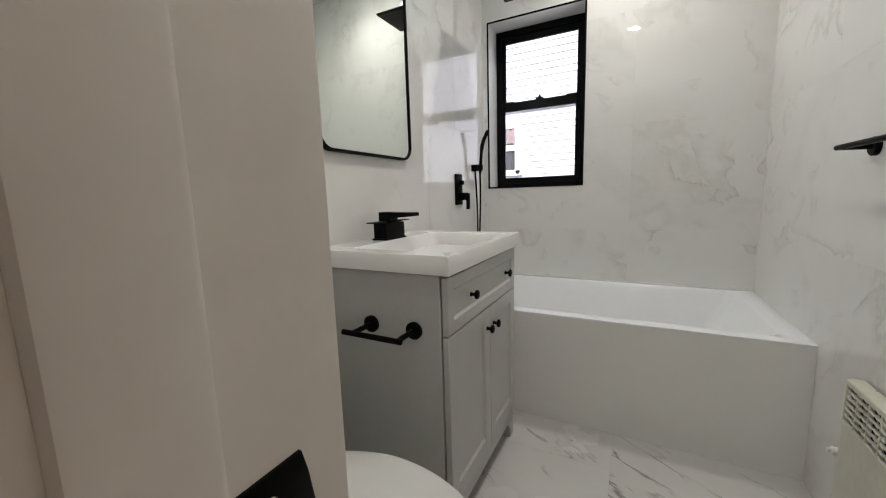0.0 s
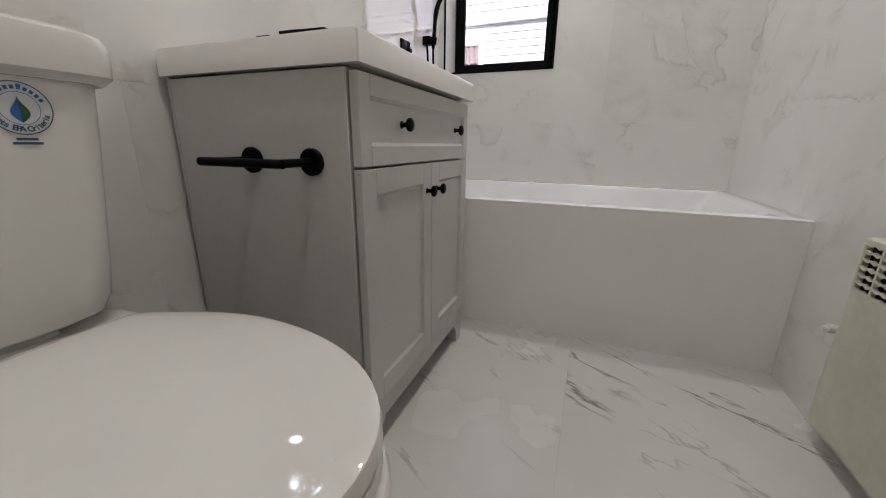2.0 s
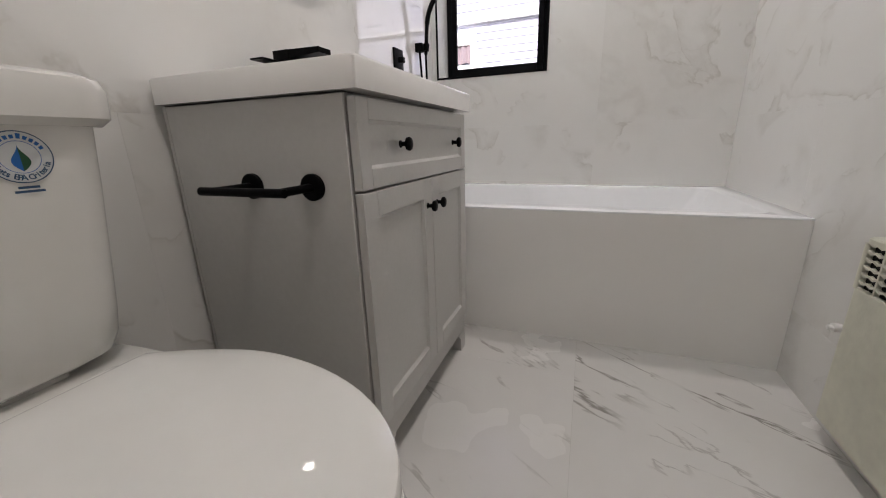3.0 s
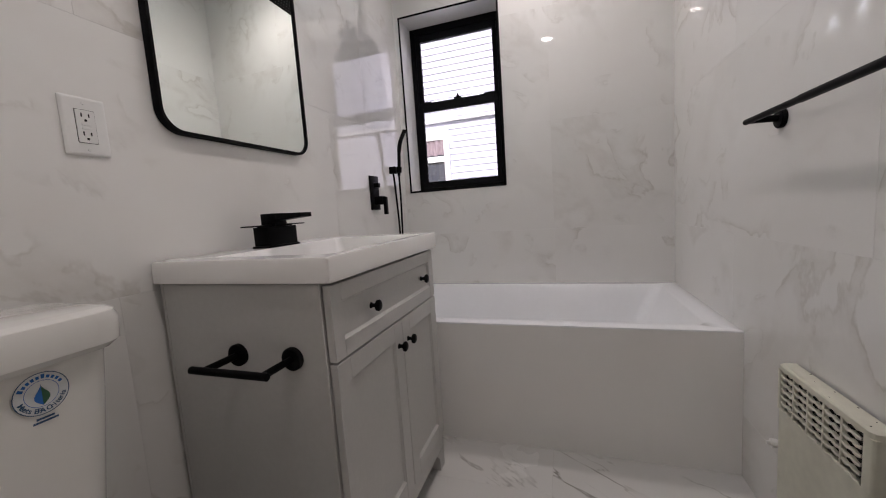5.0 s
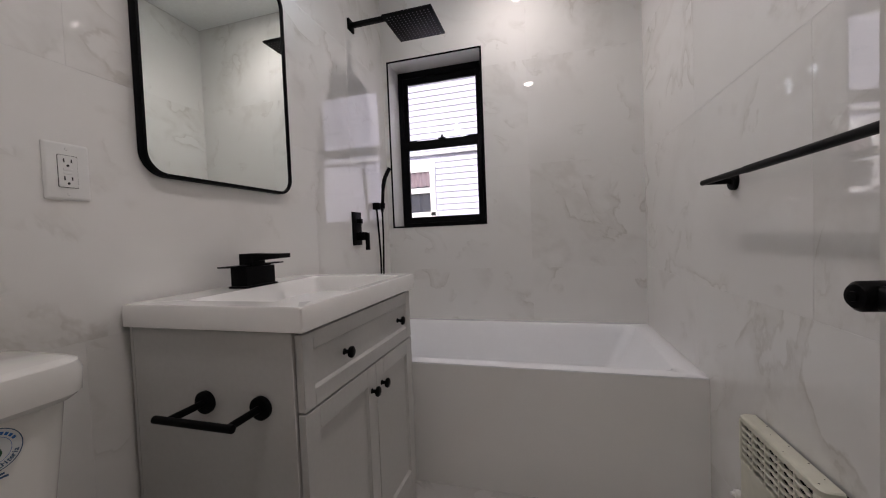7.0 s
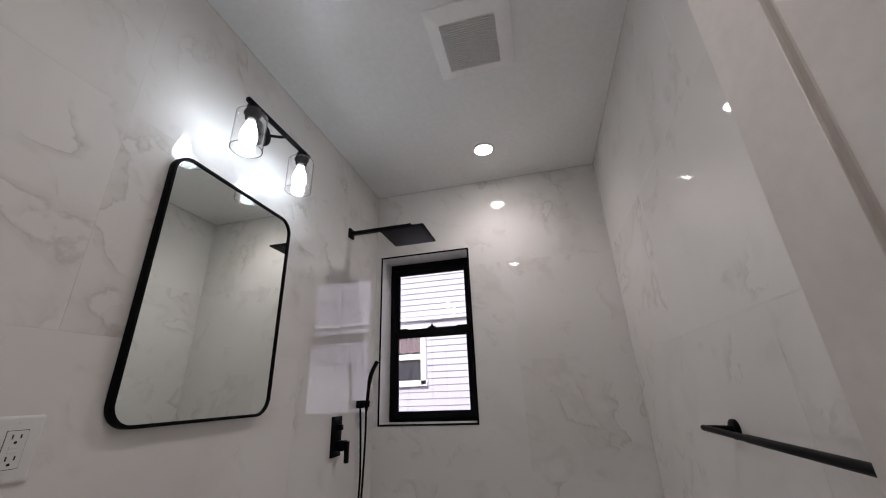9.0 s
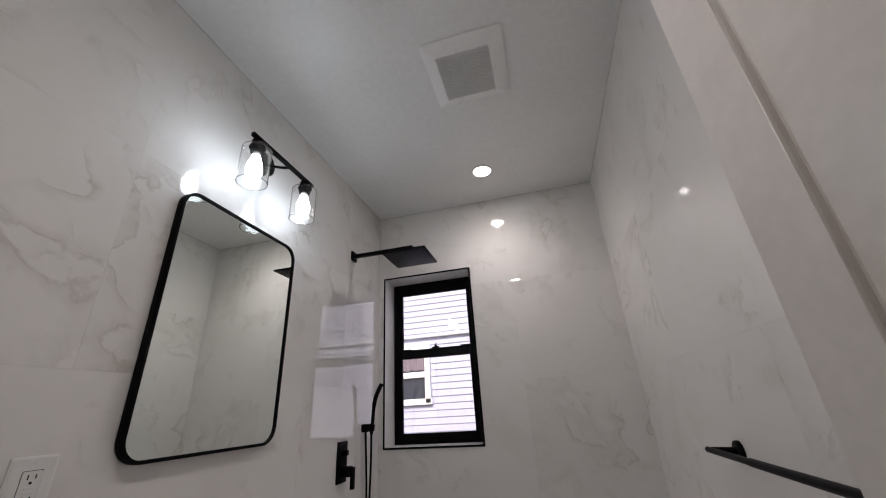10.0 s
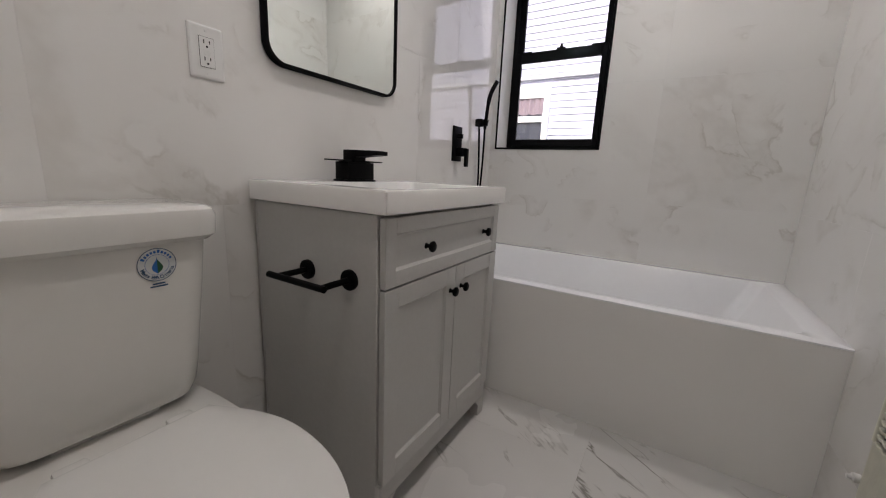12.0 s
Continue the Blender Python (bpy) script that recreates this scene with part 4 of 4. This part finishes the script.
# dark brown plate: shade between the slats is put into its colour
part("shade_fill", box(bmesh.new(), gx0, gx1, gy0, gy1, CZ - 0.005, CZ - 0.001), material("fan housing dark with shade", (0.03, 0.025, 0.02), 0.9), vent, smooth=False)
for i in range(23):
    y = gy0 + (gy1 - gy0) * (i + 0.5) / 23
    part("slat", box(bmesh.new(), gx0, gx1, y - 0.0015, y + 0.0015, CZ - 0.0185, CZ - 0.008), VENT_WHITE, vent, smooth=False)
part("rib", box(bmesh.new(), 0.8942, 0.8958, gy0, gy1, CZ - 0.0180, CZ - 0.009), VENT_WHITE, vent, smooth=False)


def downlight(x, y, lens=LIT_DOWN, beam=DOWN_BEAM, tint=(1.0, 0.945, 0.89)):
    dl = thing("downlight", "round recessed white downlight, lit", "lamp", (x, y, CEIL), group="ceiling downlights")
    part("trim_ring", lathe(bmesh.new(), (x, y, CEIL), (0, 0, -1), [(0, 0.066), (0.003, 0.066), (0.006, 0.060), (0.006, 0.052), (0.003, 0.050), (0.0025, 0.050)], 40, False, False), PLASTIC, dl)
    part("lens", lathe(bmesh.new(), (x, y, CEIL), (0, 0, -1), [(0.001, 0.051), (0.003, 0.050)], 40), lens, dl, "glowing round lens")
    lamp = bpy.data.lights.new("downlight_beam", "SPOT")
    lamp.energy, lamp.color, lamp.spot_size, lamp.spot_blend, lamp.shadow_soft_size = beam, tint, radians(140), 1.0, 0.022
    spot = new("downlight_beam", lamp)
    spot.location = (0, 0, -0.018)
    spot.parent = dl
    return dl


downlight(0.835, -0.365)
downlight(0.850, -1.900)
# added lamp, out of sight in the hall, placed to brighten the door jamb
downlight(2.200, -2.640, LIT_HALL, DOWN_BEAM * 0.5, (1.0, 0.82, 0.70))

# ---- door, standing open along the right wall ----
HINGE = Vector((1.466, -2.303, 0))
FREE = Vector((1.366, -1.650, 0))
along = (FREE - HINGE).normalized()
DW = (FREE - HINGE).length
turn = math.degrees(math.atan2(along.y, along.x))
dr = thing("door_1", "white panelled door standing open with black lever", "door", (0, 0, 0), kind="structure")
# built flat: u along the leaf from the hinge, v out of the hall face (towards the room's middle)
DT, DZ0, DZ1, ST = 0.035, 0.012, 2.080, 0.115


slab = bmesh.new()
for u0, u1, z0, z1 in ((0, ST, DZ0, DZ1), (DW - ST, DW, DZ0, DZ1), (ST, DW - ST, DZ1 - 0.113, DZ1), (ST, DW - ST, DZ0, DZ0 + 0.22)):
    box(slab, u0, u1, -DT, 0, z0, z1, 0.0015, 1)
door_leaf = part("leaf_frame", slab, DOOR_PAINT, dr)
bm = bmesh.new()
pu0, pu1, pz0, pz1 = ST, DW - ST, DZ0 + 0.22, DZ1 - 0.113


def prect(g, v):
    return [Vector((pu0 + g, v, pz0 + g)), Vector((pu1 - g, v, pz0 + g)), Vector((pu1 - g, v, pz1 - g)), Vector((pu0 + g, v, pz1 - g))]


loft(bm, [prect(0, -0.0005), prect(0.002, -0.004), prect(0.004, -0.011), prect(0.006, -0.013), prect(0.020, -0.013)], first=False)
loft(bm, [prect(0, -DT + 0.001), prect(0.010, -DT + 0.004), prect(0.022, -DT + 0.006)], first=False)
part("panel", bm, DOOR_PAINT, dr, smooth=False)
LU, LZD = DW - 0.050, 0.936
lev = part("lever_set", lathe(bmesh.new(), (LU, 0.0, LZD), (0, 1, 0), [(0, 0.033), (0.004, 0.033), (0.010, 0.030), (0.014, 0.022), (0.016, 0.013), (0.047, 0.012)], 32), BLACK, dr, "black lever handle with round rose")
pts = arc_pts([(LU + 0.004, 0.050, LZD), (LU - 0.02, 0.052, LZD - 0.002), (LU - 0.05, 0.054, LZD - 0.012), (LU - 0.085, 0.055, LZD - 0.010), (LU - 0.115, 0.053, LZD - 0.024), (LU - 0.135, 0.050, LZD - 0.040)], 6)
rs = [0.0145 - 0.0080 * i / (len(pts) - 1) for i in range(len(pts))]
bm = tube(bmesh.new(), pts, rs, 14, 0.7, up=(0, 0, 1))
lathe(bm, (LU + 0.002, 0.034, LZD), (0, 1, 0), [(0, 0.013), (0.004, 0.0170), (0.028, 0.0170), (0.033, 0.013), (0.034, 0.006)], 24)
lever = part("lever", bm, BLACK, lev)
part("privacy_button", lathe(bmesh.new(), (LU + 0.002, 0.0675, LZD), (0, 1, 0), [(0, 0.006), (0.003, 0.0055)], 16), BLACK, lev)
part("latch_plate", box(bmesh.new(), DW, DW + 0.0015, -0.030, -0.005, LZD - 0.028, LZD + 0.028, 0.0004, 1), BLACK, dr)
for z in (0.22, 1.02, 1.82):
    part("hinge", rod(bmesh.new(), (-0.006, -DT - 0.004, z - 0.045), (-0.006, -DT - 0.004, z + 0.045), 0.006, 12), BLACK, dr)
dr.matrix_basis = Matrix.Translation(HINGE) @ Matrix.Rotation(radians(turn), 4, "Z")


# ---- pieces last: siding boards and tiles ----
bm = bmesh.new()
prof = [(0.0, 0.0), (-0.016, 0.004), (-0.017, 0.010), (-0.002, 0.104), (0.02, 0.104), (0.02, 0.0)]
loft(bm, [[Vector((x, y, z)) for y, z in prof] for x in (-7.0, 7.0)])
board_mesh = mesh_of("siding_board", bm, SIDING)
for i in range(90):
    z = -3.2 + 0.1015 * i
    ob = new("siding_board", board_mesh)
    ob.parent = house
    ob.location = Vector((0, YH + 0.03, z)) - ORIGIN[house]


def tile_mesh(u, v, cuts=()):
    """Tile of u by v in its own x, y with its glazed face at z = 0; cuts: rectangles taken out of it."""
    bm = bmesh.new()
    us, vs = sorted({0.0, u, *[min(max(q, 0), u) for c in cuts for q in c[:2]]}), sorted({0.0, v, *[min(max(q, 0), v) for c in cuts for q in c[2:]]})
    if not cuts:
        e = 0.0003
        loft(bm, [[Vector((0, 0, -TILE)), Vector((u, 0, -TILE)), Vector((u, v, -TILE)), Vector((0, v, -TILE))],
                  [Vector((0, 0, -e)), Vector((u, 0, -e)), Vector((u, v, -e)), Vector((0, v, -e))],
                  [Vector((e, e, 0)), Vector((u - e, e, 0)), Vector((u - e, v - e, 0)), Vector((e, v - e, 0))]])
        return bm
    for a, b in zip(us, us[1:]):
        for c, d in zip(vs, vs[1:]):
            if not any(q[0] <= (a + b) / 2 <= q[1] and q[2] <= (c + d) / 2 <= q[3] for q in cuts):
                box(bm, a, b, c, d, -TILE, 0)
    return bm


MESHES = {}


def lay(parent, mat, basis, u0, u1, v0, v1, joints, hole=None, gap=0.0007):
    """Tiles a rectangle. joints: rows of (v low, v high, [u joints])."""
    for lo, hi, us in joints:
        cutu = [u0] + sorted(q for q in us if u0 < q < u1) + [u1]
        for a, b in zip(cutu, cutu[1:]):
            c, d = max(lo, v0), min(hi, v1)
            if d - c < 0.01 or b - a < 0.01:
                continue
            uu, vv = round(b - a - gap, 4), round(d - c - gap, 4)
            cuts = ()
            if hole and hole[0] < b and hole[1] > a and hole[2] < d and hole[3] > c:
                cuts = ((hole[0] - a, hole[1] - a, hole[2] - c, hole[3] - c),)
            key = (uu, vv, mat.name)
            if cuts or key not in MESHES:
                me = mesh_of("tile", tile_mesh(uu, vv, cuts), mat, False)
                if not cuts:
                    MESHES[key] = me
            else:
                me = MESHES[key]
            ob = new("tile", me)
            ob.parent = parent
            ob.matrix_basis = Matrix.Translation(-ORIGIN[parent]) @ basis @ Matrix.Translation((a + gap / 2, c + gap / 2, 0))


ROWS = ((0.0, 0.22), (0.22, 0.82), (0.82, 1.42), (1.42, 2.02), (2.02, CEIL))
# left wall: u runs with y, v with z, face towards +x
left = Matrix(((0, 0, 1, 0), (1, 0, 0, 0), (0, 1, 0, 0), (0, 0, 0, 1)))
lay(wall_left, WALL_TILE, left, FRONT, 0.0, 0, CEIL, [(a, b, j) for (a, b), j in zip(ROWS, ([-1.2], [-1.655, -0.455], [-1.98, -0.78], [-1.655, -0.455], [-1.655, -0.455]))])
right = Matrix(((0, 0, -1, W), (1, 0, 0, 0), (0, 1, 0, 0), (0, 0, 0, 1)))
lay(wall_right, WALL_TILE, right, FRONT, 0.0, 0, CEIL, [(a, b, j) for (a, b), j in zip(ROWS, ([-1.2], [-0.7, -1.9], [-1.3], [-0.7, -1.9], [-1.3]))])
back = Matrix(((1, 0, 0, 0), (0, 0, -1, 0), (0, 1, 0, 0), (0, 0, 0, 1)))
lay(wall_back, WALL_TILE, back, 0.0, W, 0, CEIL, [(a, b, j) for (a, b), j in zip(ROWS, ([0.75], [0.9], [0.9], [0.9], [0.9]))], hole=(WIN[0] - 0.012, WIN[1] + 0.012, WIN[2] - 0.012, WIN[3] + 0.012))
flat = Matrix.Identity(4)
for mat, u0, u1, vs in ((FLOOR_TILE, 0.0, 0.285, (-2.31, -1.95, -1.35, -0.75, 0.0)), (FLOOR_TILE, 0.285, 0.885, (-2.435, -2.245, -1.645, -1.025, -0.42, 0.0)), (FLOOR_TILE, 0.885, 1.5, (-2.435, -1.98, -0.78, 0.0))):
    lay(floor, mat, flat, u0, u1, -2.435, 0.0, [(a, b, []) for a, b in zip(vs, vs[1:])])
